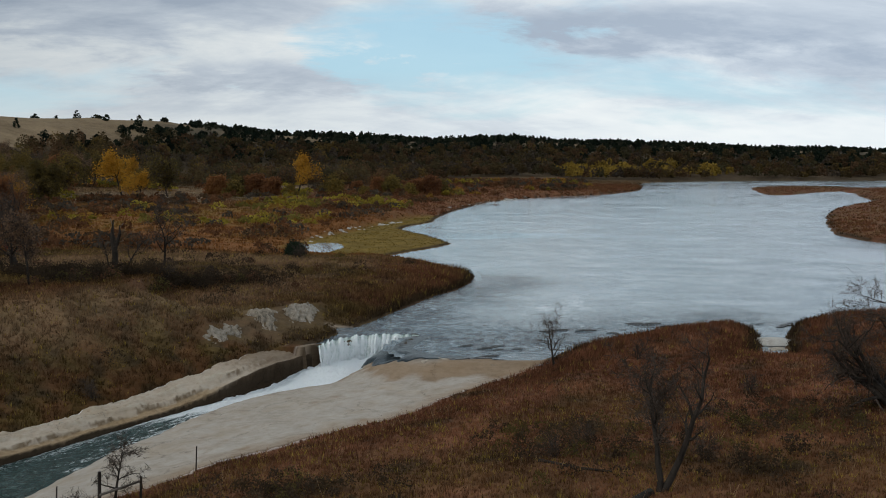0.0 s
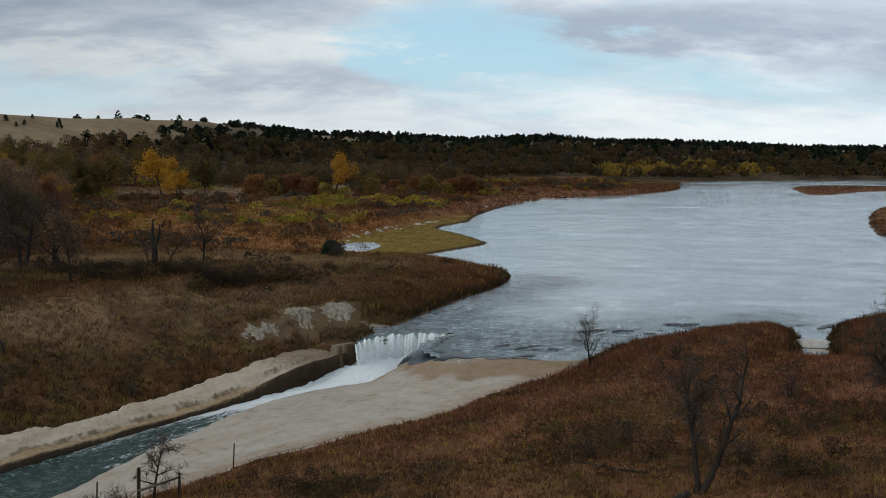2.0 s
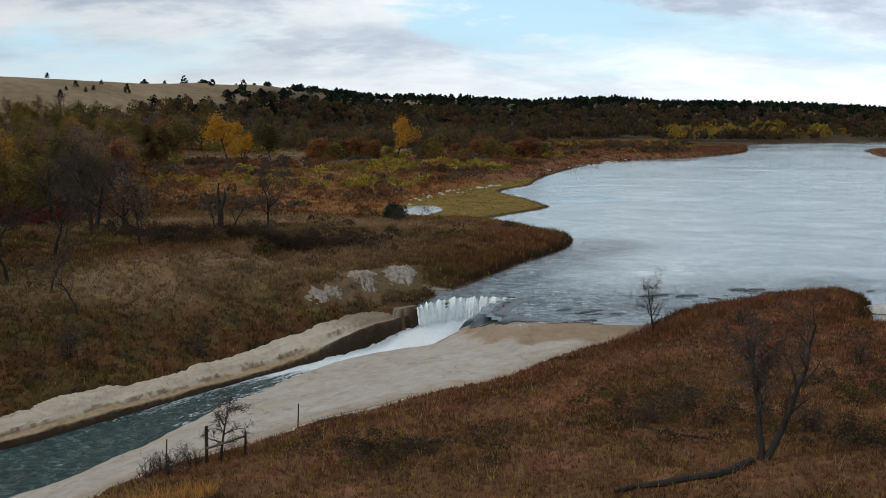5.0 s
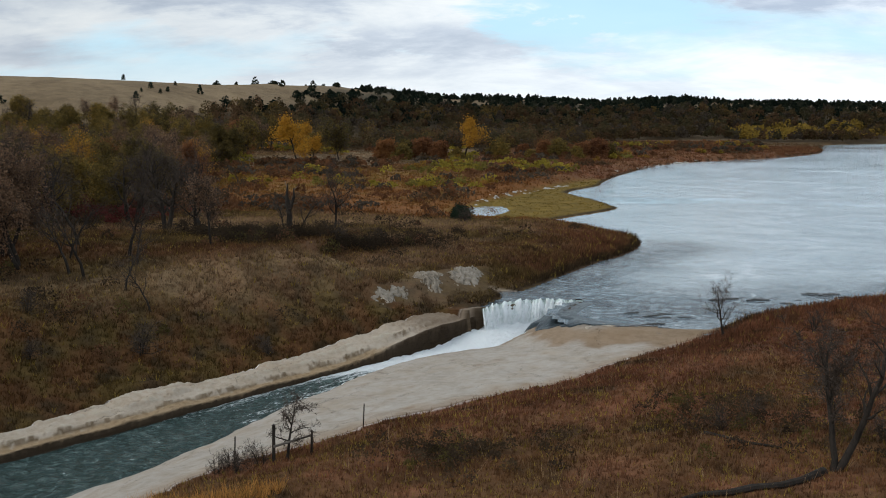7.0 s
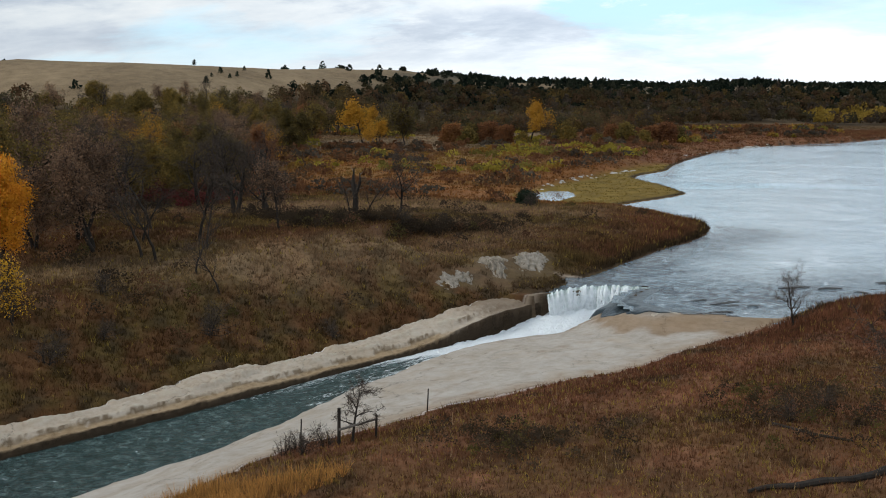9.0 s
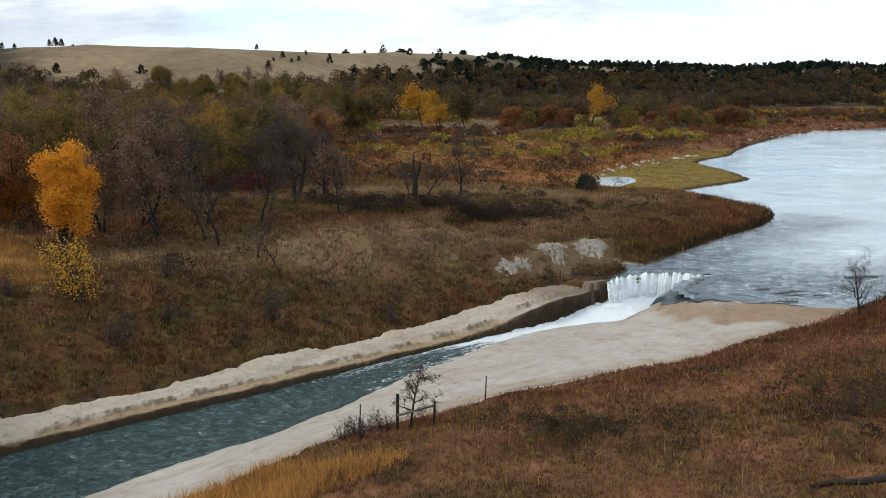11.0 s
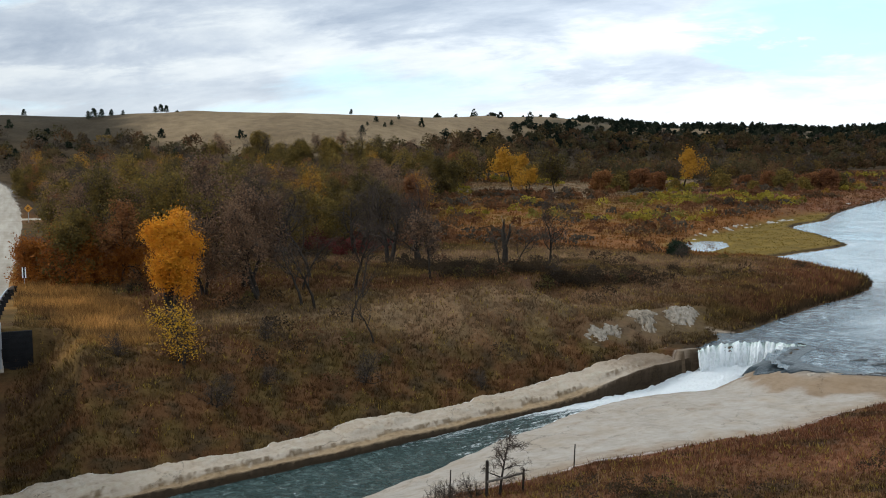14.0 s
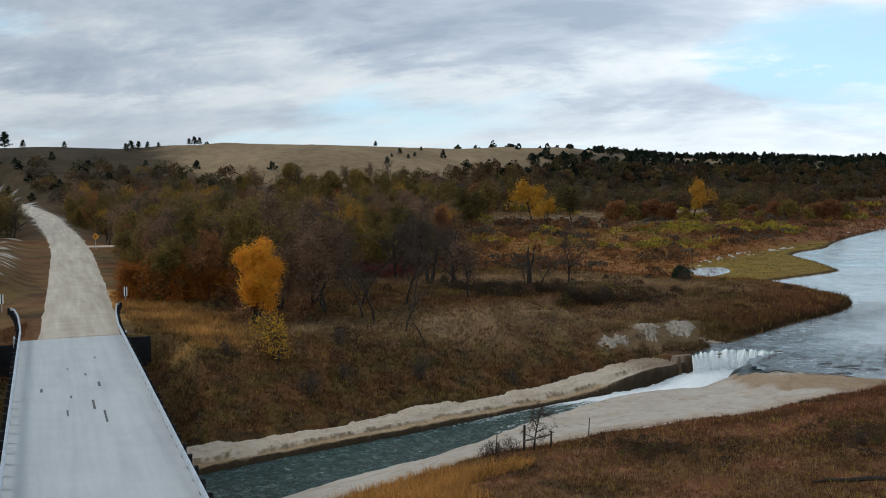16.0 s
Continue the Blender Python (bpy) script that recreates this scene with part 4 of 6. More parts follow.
def channel_sheet():
    """The fast water between the rock walls, white below the falls."""
    wl = np.linspace(0, 1, 560)

    def sample(line, s):
        d = np.concatenate([[0], np.cumsum(np.linalg.norm(np.diff(line, axis=0), axis=1))])
        return np.column_stack([np.interp(s * d[-1], d, line[:, k]) for k in (0, 1)])
    a, b = sample(west_edge, wl), sample(east_edge, wl)
    cols = 44
    brink = curve(CREST)
    vs, foam, uv = [], [], []
    length = np.concatenate([[0], np.cumsum(np.linalg.norm(np.diff((a + b) / 2, axis=0), axis=1))])
    for j in range(cols + 1):
        t = -0.06 + 1.12 * j / cols
        p = a + (b - a) * t
        y = p[:, 1]
        churn = step01(60, 73, y)
        fall = near_line(p, brink)[0]
        z = -2.28 + 0.30 * step01(45, 74, y) + (0.04 + 0.08 * churn) * wave_noise(p, 2.2, 90, 3) + (0.03 + 0.10 * churn) * wave_noise(p, 0.8, 91, 2)
        z = z + (0.52 + 0.16 * wave_noise(p, 1.1, 92, 2)) * np.exp(-(fall / 3.2) ** 2)
        vs.append(np.column_stack([p, z]))
        edge = 0.10 * (1 - min(abs(t), abs(1 - t)) * 2)
        foam.append(-0.06 + 0.10 * step01(44, 58, y) + 0.60 * step01(58.5, 71, y - 2 * t) + edge * step01(40, 60, y))
        uv.append(np.column_stack([length, np.full(len(p), t * 6.0), np.zeros(len(p))]))
    v = np.concatenate(vs)
    n = len(wl)
    i = (np.arange(cols)[:, None] * n + np.arange(n - 1)[None]).ravel()
    me = mesh_of("channel_water", v, np.stack([i, i + n, i + n + 1, i + 1], 1), CHANNEL, True)
    weights(me, "foam", np.concatenate(foam))
    a = me.attributes.new("along", "FLOAT_VECTOR", "POINT")
    a.data.foreach_set("vector", np.concatenate(uv).astype(np.float32).ravel())
    return tagged(new("channel_water", me), "fast teal water with white foam between rock ledges", "water", kind="structure")


channel_sheet()


def waterfall():
    """Water that rolls over the lip and breaks into white tongues and lumps of uneven reach."""
    lip = curve(CREST, 0.12)
    d = np.concatenate([[0], np.cumsum(np.linalg.norm(np.diff(lip, axis=0), axis=1))])
    s = np.linspace(0.2, d[-1], 420)
    p = np.column_stack([np.interp(s, d, lip[:, k]) for k in (0, 1)])
    tang = np.gradient(p, axis=0)
    tang /= np.linalg.norm(tang, axis=1)[:, None]
    out = np.column_stack([tang[:, 1], -tang[:, 0]])
    flow = out * 0.5 + np.array((-0.42, -0.9)) * 0.5
    flow /= np.linalg.norm(flow, axis=1)[:, None]
    rows = np.linspace(0, 1, 34)
    one = np.column_stack([s, np.zeros_like(s)])
    tongue = wave_noise(one, 2.2, 5, 2)
    beat = 2 * np.pi * s / 0.85 + 3.0 * wave_noise(one, 2.3, 9, 2) + 1.2 * wave_noise(one, 0.8, 10, 2)
    comb = np.clip(0.72 * (0.5 + 0.5 * np.sin(beat)) ** 0.45 + 0.30 * wave_noise(one, 0.28, 14, 3) + 0.15, 0, 1.1)                       # plumes with narrow gaps between them
    strong = np.clip(0.75 + 0.5 * wave_noise(one, 1.3, 13, 3), 0.3, 1.2) * step01(1.0, 0.72, s / d[-1]) + 0.25 * step01(0.7, 0.95, s / d[-1])
    vs, crests = [], []
    for r in rows:
        at = np.column_stack([s, np.full(len(s), 4 * r)])
        lump = wave_noise(at, 0.45, 7, 3) * step01(0.15, 0.5, r)
        reach = -0.60 + 1.30 * r ** 0.8 + 0.26 * tongue * step01(0.10, 0.6, r) + 0.12 * lump + 0.42 * (comb * strong - 0.4) * step01(0.15, 0.40, r) * step01(1.1, 0.6, r)
        drop = -1.85 * np.clip((r - 0.24) / 0.76, 0, 1) ** 1.2 + 0.02 + 0.36 * comb * strong * step01(0.10, 0.28, r) * step01(0.9, 0.40, r) - 0.10 * (1 - comb) * step01(0.1, 0.3, r) + 0.09 * lump
        vs.append(np.column_stack([p + flow * reach[:, None], drop]))
        crests.append(comb * strong - 0.42)
    v = np.concatenate(vs)
    n = len(s)
    i = (np.arange(len(rows) - 1)[:, None] * n + np.arange(n - 1)[None]).ravel()
    me = mesh_of("waterfall", v, np.stack([i, i + 1, i + n + 1, i + n], 1), FALLS, True)
    weights(me, "fall", np.repeat(rows, n))
    weights(me, "ridge", np.concatenate(crests))
    return tagged(new("waterfall", me), "low white waterfall over a curved rock lip", "waterfall", kind="structure")


waterfall()


def spill_water():
    """A thin dark sheet that runs off the lake over the rock beside the falls."""
    line = curve([(3.8, 71.4), (1.5, 71.5), (-1.0, 72.2), (-3.0, 74.5), (-2.7, 77.5), (-1.9, 80.2)], 0.25)
    d = np.concatenate([[0], np.cumsum(np.linalg.norm(np.diff(line, axis=0), axis=1))])
    s = np.linspace(0, d[-1], 110)
    line = np.column_stack([np.interp(s, d, line[:, k]) for k in (0, 1)])
    t = np.gradient(line, axis=0)
    t = np.column_stack([np.convolve(np.pad(t[:, k], 8, mode="edge"), np.ones(17) / 17, "valid") for k in (0, 1)])
    t /= np.linalg.norm(t, axis=1)[:, None]
    out = np.column_stack([t[:, 1], -t[:, 0]]) * -1.0
    wide = (0.3 + 2.3 * step01(2.0, 6.5, s)) * (1 + 0.25 * wave_noise(np.column_stack([s, 0 * s]), 1.6, 94, 2))
    vs = []
    for r in np.linspace(0, 1, 16):
        p = line + out * (-0.9 + (wide + 0.9) * r)[:, None]
        off = np.maximum(-0.9 + (wide + 0.9) * r, 0)
        z = 0.02 - 0.42 * np.clip(off - 0.3, 0, 9) + 0.035 * wave_noise(p, 0.6, 93, 2) * step01(0.2, 0.8, off)
        z = np.where(off > 0.1, np.maximum(z, Lie.z(p[:, 0], p[:, 1]) + 0.05), 0.014) - 0.5 * step01(0.88, 1.0, r)
        vs.append(np.column_stack([p, z]))
    n = len(s)
    i = (np.arange(15)[:, None] * n + np.arange(n - 1)[None]).ravel()
    me = mesh_of("spill_water", np.concatenate(vs), np.stack([i, i + 1, i + n + 1, i + n], 1), SPILLED, True)
    return tagged(new("spill_water", me), "thin dark water sliding over wet rock beside the falls", "water", kind="structure")


spill_water()


# ---- plants: builders ----
def tubes(segs, sides):
    """Tapered tubes as one set of corners and faces."""
    p0, p1 = np.array([s[0] for s in segs]), np.array([s[1] for s in segs])
    r0, r1 = np.array([s[2] for s in segs]), np.array([s[3] for s in segs])
    d = p1 - p0
    d /= np.linalg.norm(d, axis=1)[:, None] + 1e-9
    ref = np.where(np.abs(d[:, 2:]) > 0.8, np.array([[1.0, 0, 0]]), np.array([[0, 0, 1.0]]))
    u = np.cross(d, ref)
    u /= np.linalg.norm(u, axis=1)[:, None] + 1e-9
    v = np.cross(d, u)
    rings = []
    for k in range(sides):
        a = 2 * np.pi * k / sides
        w = u * np.cos(a) + v * np.sin(a)
        rings.append(np.stack([p0 + w * r0[:, None], p1 + w * r1[:, None]], 1))
    vs = np.stack(rings, 1).reshape(-1, 3)
    base = np.arange(len(segs))[:, None] * sides * 2
    faces = [np.concatenate([base + 2 * k, base + 2 * ((k + 1) % sides), base + 2 * ((k + 1) % sides) + 1, base + 2 * k + 1], 1) for k in range(sides)]
    return vs, np.concatenate(faces)


def grow(rng, tall, spread=0.5, lean=(0, 0), stems=1, depth=3, first=0.3, thick=None, droop=0.0, reach=1.0, leans=()):
    """Branch pieces (from, to, radii, level) and the twig ends of a broad-leaved tree."""
    segs, tips = [], []
    thick = thick or tall * 0.022

    def limb(p, d, length, r, level):
        n = (7, 5, 3, 2)[min(level, 3)]
        for k in range(n):
            wob = (0.10, 0.20, 0.28, 0.3)[min(level, 3)]
            d = d + rng.normal(0, wob, 3) + np.array((0, 0, (0.06, 0.10, 0.06, -droop)[min(level, 3)]))
            d = d / np.linalg.norm(d)
            q = p + d * length / n
            ra, rb = r * (1 - 0.75 * k / n), r * (1 - 0.75 * (k + 1) / n)
            segs.append((p, q, max(ra, 0.007), max(rb, 0.006), level))
            p = q
            if level < depth and (level > 0 or (k + 1) / n > first):
                for _ in range((2, 1, 2, 0)[level] if rng.random() < 0.8 else 1):
                    side = rng.normal(0, 1, 3)
                    side -= d * (side @ d)
                    side /= np.linalg.norm(side)
                    a = rng.uniform(0.5, 0.5 + spread * 1.2)
                    limb(p, d * np.cos(a) + side * np.sin(a), length * (reach if level == 0 else 1.0) * rng.uniform(0.36, 0.62) * (1.0 if level else 1.15 - 0.5 * k / n), rb * rng.uniform(0.5, 0.8), level + 1)
        tips.append((p, d))

    for lx, ly, part_of in leans:
        limb(np.array((0.06 * lx, 0.06 * ly, -0.2)), np.array((lx, ly, 1.0)), tall * part_of, thick * (0.55 + 0.45 * part_of), 0)
    for s in range(0 if leans else stems):
        off = rng.normal(0, 0.25 * (stems > 1), 2)
        limb(np.array((off[0], off[1], -0.2)), np.array((lean[0] + rng.normal(0, 0.22 * (stems > 1)), lean[1] + rng.normal(0, 0.22 * (stems > 1)), 1.0)), tall * (0.85 if stems == 1 else rng.uniform(0.6, 0.85)), thick * (1 if stems == 1 else 0.7), 0)
    return segs, tips


def shards(rng, centres, spread, size, count, flat=0.6):
    """Small leaf pieces scattered round places: two-triangle pieces, each turned at random."""
    c = np.repeat(centres, count, 0) + rng.normal(0, 1, (len(centres) * count, 3)) * np.array(spread)
    n = len(c)
    a, b = rng.normal(0, 1, (n, 3)), rng.normal(0, 1, (n, 3))
    a /= np.linalg.norm(a, axis=1)[:, None]
    b -= a * (a * b).sum(1)[:, None]
    b /= np.linalg.norm(b, axis=1)[:, None]
    s = size * rng.uniform(0.6, 1.4, (n, 1))
    vs = np.stack([c - a * s, c + b * s * flat, c + a * s, c - b * s * flat], 1).reshape(-1, 3)
    return vs, np.arange(4 * n).reshape(-1, 4)


def twiglets(rng, tips, count, length, width, hang=0.0):
    """Thin side shoots round the twig ends."""
    p = np.repeat(np.array([t[0] for t in tips]), count, 0)
    d = np.repeat(np.array([t[1] for t in tips]), count, 0)
    n = len(p)
    p = p - d * rng.uniform(0, length * 1.5, (n, 1))
    e = d + rng.normal(0, 0.65, (n, 3)) - np.array((0, 0, hang))
    e /= np.linalg.norm(e, axis=1)[:, None]
    w = np.cross(e, rng.normal(0, 1, (n, 3)))
    w /= np.linalg.norm(w, axis=1)[:, None] + 1e-9
    ln = length * rng.uniform(0.5, 1.4, (n, 1))
    vs = np.stack([p - w * width, p + w * width, p + e * ln], 1).reshape(-1, 3)
    return vs, np.arange(3 * n).reshape(-1, 3)


def child(name, me, parent, label=""):
    ob = new(name, me)
    ob.parent = parent
    return tagged(ob, label)


def tree(name, label, category, seed, tall, leaf=None, leaf_size=0.12, leaf_count=10, leaf_spread=0.35, bark=None, twig_count=5, twig_length=0.5, twig_width=0.016,
         group="", bare_part=0.0, **shape):
    rng = np.random.default_rng(seed)
    segs, tips = grow(rng, tall, **shape)
    root = tagged(new(name), label, category, group)
    v1, f1 = tubes([s for s in segs if s[4] == 0], 7)
    v2, f2 = tubes([s for s in segs if s[4] == 1], 5)
    child("trunk", mesh_of("trunk", np.concatenate([v1, v2]), np.concatenate([f1, f2 + len(v1)]), bark or BARK, True), root)
    v3, f3 = tubes([s for s in segs if s[4] > 1], 3)
    faces = f3.tolist()
    if twig_count:
        v4, f4 = twiglets(rng, tips, twig_count, twig_length, twig_width)
        faces += (f4 + len(v3)).tolist()
        v3 = np.concatenate([v3, v4])
    child("branchwork", mesh_of("branchwork", v3, faces, TWIG), root)
    if leaf:
        ends = np.array([t[0] for t in tips])
        ends = ends[rng.random(len(ends)) > bare_part]
        v5, f5 = shards(rng, ends, (leaf_spread,) * 3, leaf_size, leaf_count)
        child("crown", mesh_of("crown", v5, f5, leaf), root)
    return root


def stand(ob, x, y, turn=0.0, size=1.0, sink=0.05):
    ob.matrix_basis = Matrix.Translation(on_ground(x, y, sink)) @ pose(0, 0, 0, 0, 0, turn) @ Matrix.Scale(size, 4)
    return ob


def again(ob, x, y, turn=0.0, size=1.0, label=""):
    c = copy_thing(ob, Matrix.Translation(on_ground(x, y)) @ pose(0, 0, 0, 0, 0, turn) @ Matrix.Scale(size / ob.scale[0], 4))
    return tagged(c, label)


# ---- single trees ----
stand(tree("cottonwood", "cottonwood in full orange autumn leaf above yellow scrub", "tree", 11, 8.6, ORANGE_LEAF, 0.075, 40, 0.34, spread=0.4, first=0.30, twig_count=2, reach=0.42, leans=((0.05, 0.0, 0.85), (-0.22, 0.05, 0.75), (0.24, 0.1, 0.72), (0.1, -0.2, 0.65))), -47.5, 61.2, 40)
stand(tree("sapling", "young tree with sparse yellow leaves below the orange cottonwood", "tree", 12, 4.2, BRIGHT_LEAF, 0.065, 6, 0.34, spread=0.5, first=0.15, stems=3, reach=0.5, bare_part=0.55, twig_count=2), -38.1, 50.1, 10)
bare_big = stand(tree("bare_tree", "large bare grey tree with a wide twiggy crown", "tree", 13, 10.5, reach=0.85, spread=0.66, first=0.2, twig_count=4, twig_length=0.8, twig_width=0.011, stems=2, thick=0.40), -43.0, 91.5, 0)
again(bare_big, -39.5, 91.0, 140, 0.92)
again(bare_big, -52.0, 103.0, 220, 1.0)
again(bare_big, -60.0, 92.0, 300, 0.95)
brown_pair = stand(tree("brown_leaved_tree", "slender tree with withered pinkish brown leaves", "tree", 14, 8.3, BROWN_LEAF, 0.09, 13, 0.42, reach=0.6, spread=0.5, first=0.4, stems=2, twig_count=4, thick=0.27), -43.1, 66.9, 0)
again(brown_pair, -45.6, 68.5, 130, 1.02)
again(brown_pair, -48.5, 67.0, 60, 0.85, "leaning tree with a few withered brown leaves")
stand(tree("leaning_tree", "small leaning tree with withered tan leaves", "tree", 15, 5.4, BROWN_LEAF, 0.085, 7, 0.35, reach=0.7, spread=0.5, lean=(-0.25, 0.1), first=0.35, twig_count=6), -31.8, 76.2, 20)
stand(tree("slim_bare_tree", "slim bare tree with upright twigs", "tree", 16, 7.2, spread=0.5, first=0.25, twig_count=6, thick=0.13), -28.5, 101.0, 0)
thin = tree("thin_bare_tree", "thin leafless tree in dry grass", "tree", 17, 5.6, spread=0.35, first=0.35, twig_count=4, thick=0.12, depth=2)
stand(thin, -39.0, 66.8, 0)
for tx, ty, turn, size in ((-37.4, 66.0, 80, 1.1), (-36.2, 70.5, 160, 1.15), (-40.5, 69.5, 220, 0.9), (-41.6, 72.8, 33, 1.2), (-34.5, 68.5, 290, 0.8), (-33.0, 63.5, 250, 0.75),
                           (-30.4, 62.0, 20, 0.7), (-27.5, 85.5, 200, 0.8), (-31.0, 92.0, 100, 0.75)):
    again(thin, tx, ty, turn, size)
scrub = tree("bare_shrub", "dark leafless shrub on the grass slope", "shrub", 18, 2.6, spread=0.8, first=0.0, stems=3, twig_count=3, twig_length=0.35, twig_width=0.012, thick=0.075, depth=2)
stand(scrub, -28.8, 57.8, 0)
for tx, ty, turn, size in ((-34.6, 48.4, 70, 0.85), (-33.5, 52.8, 10, 0.6), (-22.5, 62.5, 180, 0.6), (-41.5, 48.0, 220, 0.7), (-36.0, 57.0, 330, 0.7), (-25.0, 88.2, 60, 0.9), (-22.0, 92.0, 120, 0.75),
                           (-17.0, 116.0, 40, 0.9), (-14.4, 39.2, 250, 0.5), (-15.3, 38.7, 20, 0.45), (-16.2, 38.4, 120, 0.4), (-15.7, 39.3, 300, 0.42), (13.5, 67.3, 10, 0.7), (11.2, 41.5, 77, 0.5), (4.8, 42.2, 140, 0.45), (17.4, 54.5, 300, 0.6), (6.4, 44.8, 70, 0.45)):
    again(scrub, tx, ty, turn, size)
stand(tree("waterside_tree", "small bare tree at the edge of the rapids", "tree", 19, 4.1, reach=0.85, spread=0.75, first=0.25, lean=(-0.22, 0.0), twig_count=2, twig_length=0.4, twig_width=0.008, thick=0.09), 7.9, 68.2, 0)
stand(tree("forked_dead_tree", "forked leafless tree leaning over rust-red grass", "tree", 23, 6.0, reach=0.46, spread=0.55, first=0.42, twig_count=2, twig_length=0.4, twig_width=0.009, thick=0.16, leans=((0.06, 0.1, 0.78), (0.62, 0.25, 0.98))), 8.4, 37.2, 0)
stand(tree("upright_stem", "thin upright leafless stem beside the forked tree", "tree", 24, 4.6, spread=0.3, first=0.3, twig_count=4, thick=0.06), 8.9, 39.4, 0)
stand(tree("spreading_tree", "old spreading tree with bare drooping branches", "tree", 25, 6.3, reach=0.8, spread=0.9, first=0.15, twig_count=3, twig_length=0.5, twig_width=0.012, thick=0.24, droop=0.08, leans=((-0.9, 0.1, 0.85), (-0.25, -0.1, 0.95), (-1.9, 0.2, 0.75), (0.4, 0.2, 0.9), (-0.55, 0.5, 0.8))), 23.6, 49.6, 0)
stand(tree("post_side_tree", "small bare tree grown round the fence post", "tree", 26, 2.9, reach=0.8, spread=0.7, first=0.35, twig_count=3, twig_length=0.3, twig_width=0.010, thick=0.08), -13.5, 39.9, 0)

# broken trunk on the flood plain
rng = np.random.default_rng(31)
snag = tagged(new("snag"), "pale broken dead trunk standing in dry grass", "dead tree")
v1, f1 = tubes([((0, 0, -0.2), (0.05, 0, 1.6), 0.34, 0.30, 0), ((0.05, 0, 1.6), (-0.25, 0.1, 3.4), 0.30, 0.24, 0), ((-0.25, 0.1, 3.4), (-0.1, 0.1, 4.9), 0.2, 0.05, 0),
                ((0.0, 0, 1.9), (0.6, -0.1, 3.5), 0.2, 0.15, 0), ((0.6, -0.1, 3.5), (0.55, 0, 4.4), 0.15, 0.04, 0), ((-0.2, 0, 3.0), (-0.9, 0.2, 3.7), 0.09, 0.03, 0)], 8)
child("trunk", mesh_of("trunk", v1, f1, BARK, True), snag)
for a, b in (((-0.1, 0.1, 4.0), (-0.5, 0.3, 5.2)), ((0.55, 0, 4.2), (0.9, 0.2, 4.6)), ((0.3, 0, 2.7), (1.0, -0.2, 2.9))):
    v1, f1 = tubes([(a, b, 0.05, 0.02, 0)], 5)
    child("broken_branch", mesh_of("broken_branch", v1, f1, PALE_BARK, True), snag)
stand(snag, -32.9, 99.3)

# cottonwoods and bushes at the far meadow
yellow_big = stand(tree("cottonwood", "large cottonwood with golden yellow leaves in the meadow", "tree", 41, 12.5, YELLOW_LEAF, 0.24, 10, 0.6, reach=0.7, spread=0.6, first=0.40, twig_count=0, group="meadow cottonwoods"), -78.9, 245.1)
again(yellow_big, -73.5, 240.0, 100, 0.62, "small cottonwood with golden yellow leaves in the meadow")
again(yellow_big, -40.5, 278.9, 200, 0.95)
again(yellow_big, -87.0, 282.0, 40, 0.8)
olive_big = stand(tree("cottonwood", "half-bare cottonwood with tan and olive leaves", "tree", 42, 9.0, OLIVE_LEAF, 0.26, 7, 0.7, spread=0.65, first=0.2, twig_count=5, twig_length=1.2, twig_width=0.04, group="meadow cottonwoods"), -72.3, 261.6)
again(olive_big, -98.0, 259.4, 70, 0.95, "tall thin cottonwood with fading yellow leaves")
again(olive_big, -80.5, 264.0, 150, 0.7)
red_bush = stand(tree("red_bush", "round bush with rusty red leaves", "bush", 43, 5.2, RUST_LEAF, 0.24, 14, 0.55, spread=0.9, first=0.0, stems=3, twig_count=0, group="meadow bushes"), -61.7, 274.0)
again(red_bush, -47.5, 276.0, 60, 0.9)
again(red_bush, -58.0, 277.0, 160, 0.7)
green_bush = stand(tree("green_bush", "rounded shrub with fading green leaves", "bush", 44, 3.6, OLIVE_LEAF, 0.22, 12, 0.5, spread=0.9, first=0.0, stems=4, twig_count=0, group="meadow bushes"), -56.5, 268.0)
rngp = np.random.default_rng(45)
for k in range(16):
    a = rngp.uniform(0, 1)
    again(green_bush if k % 3 else red_bush, -62 + 78 * a + rngp.normal(0, 2), 272 + 36 * a + rngp.normal(0, 7), rngp.uniform(0, 360), rngp.uniform(0.55, 1.15))
stand(tree("dark_bush", "dark round evergreen bush beside the pond", "bush", 46, 1.55, NEEDLE, 0.09, 26, 0.22, spread=1.0, first=0.0, stems=5, twig_count=0), -18.4, 123.6)

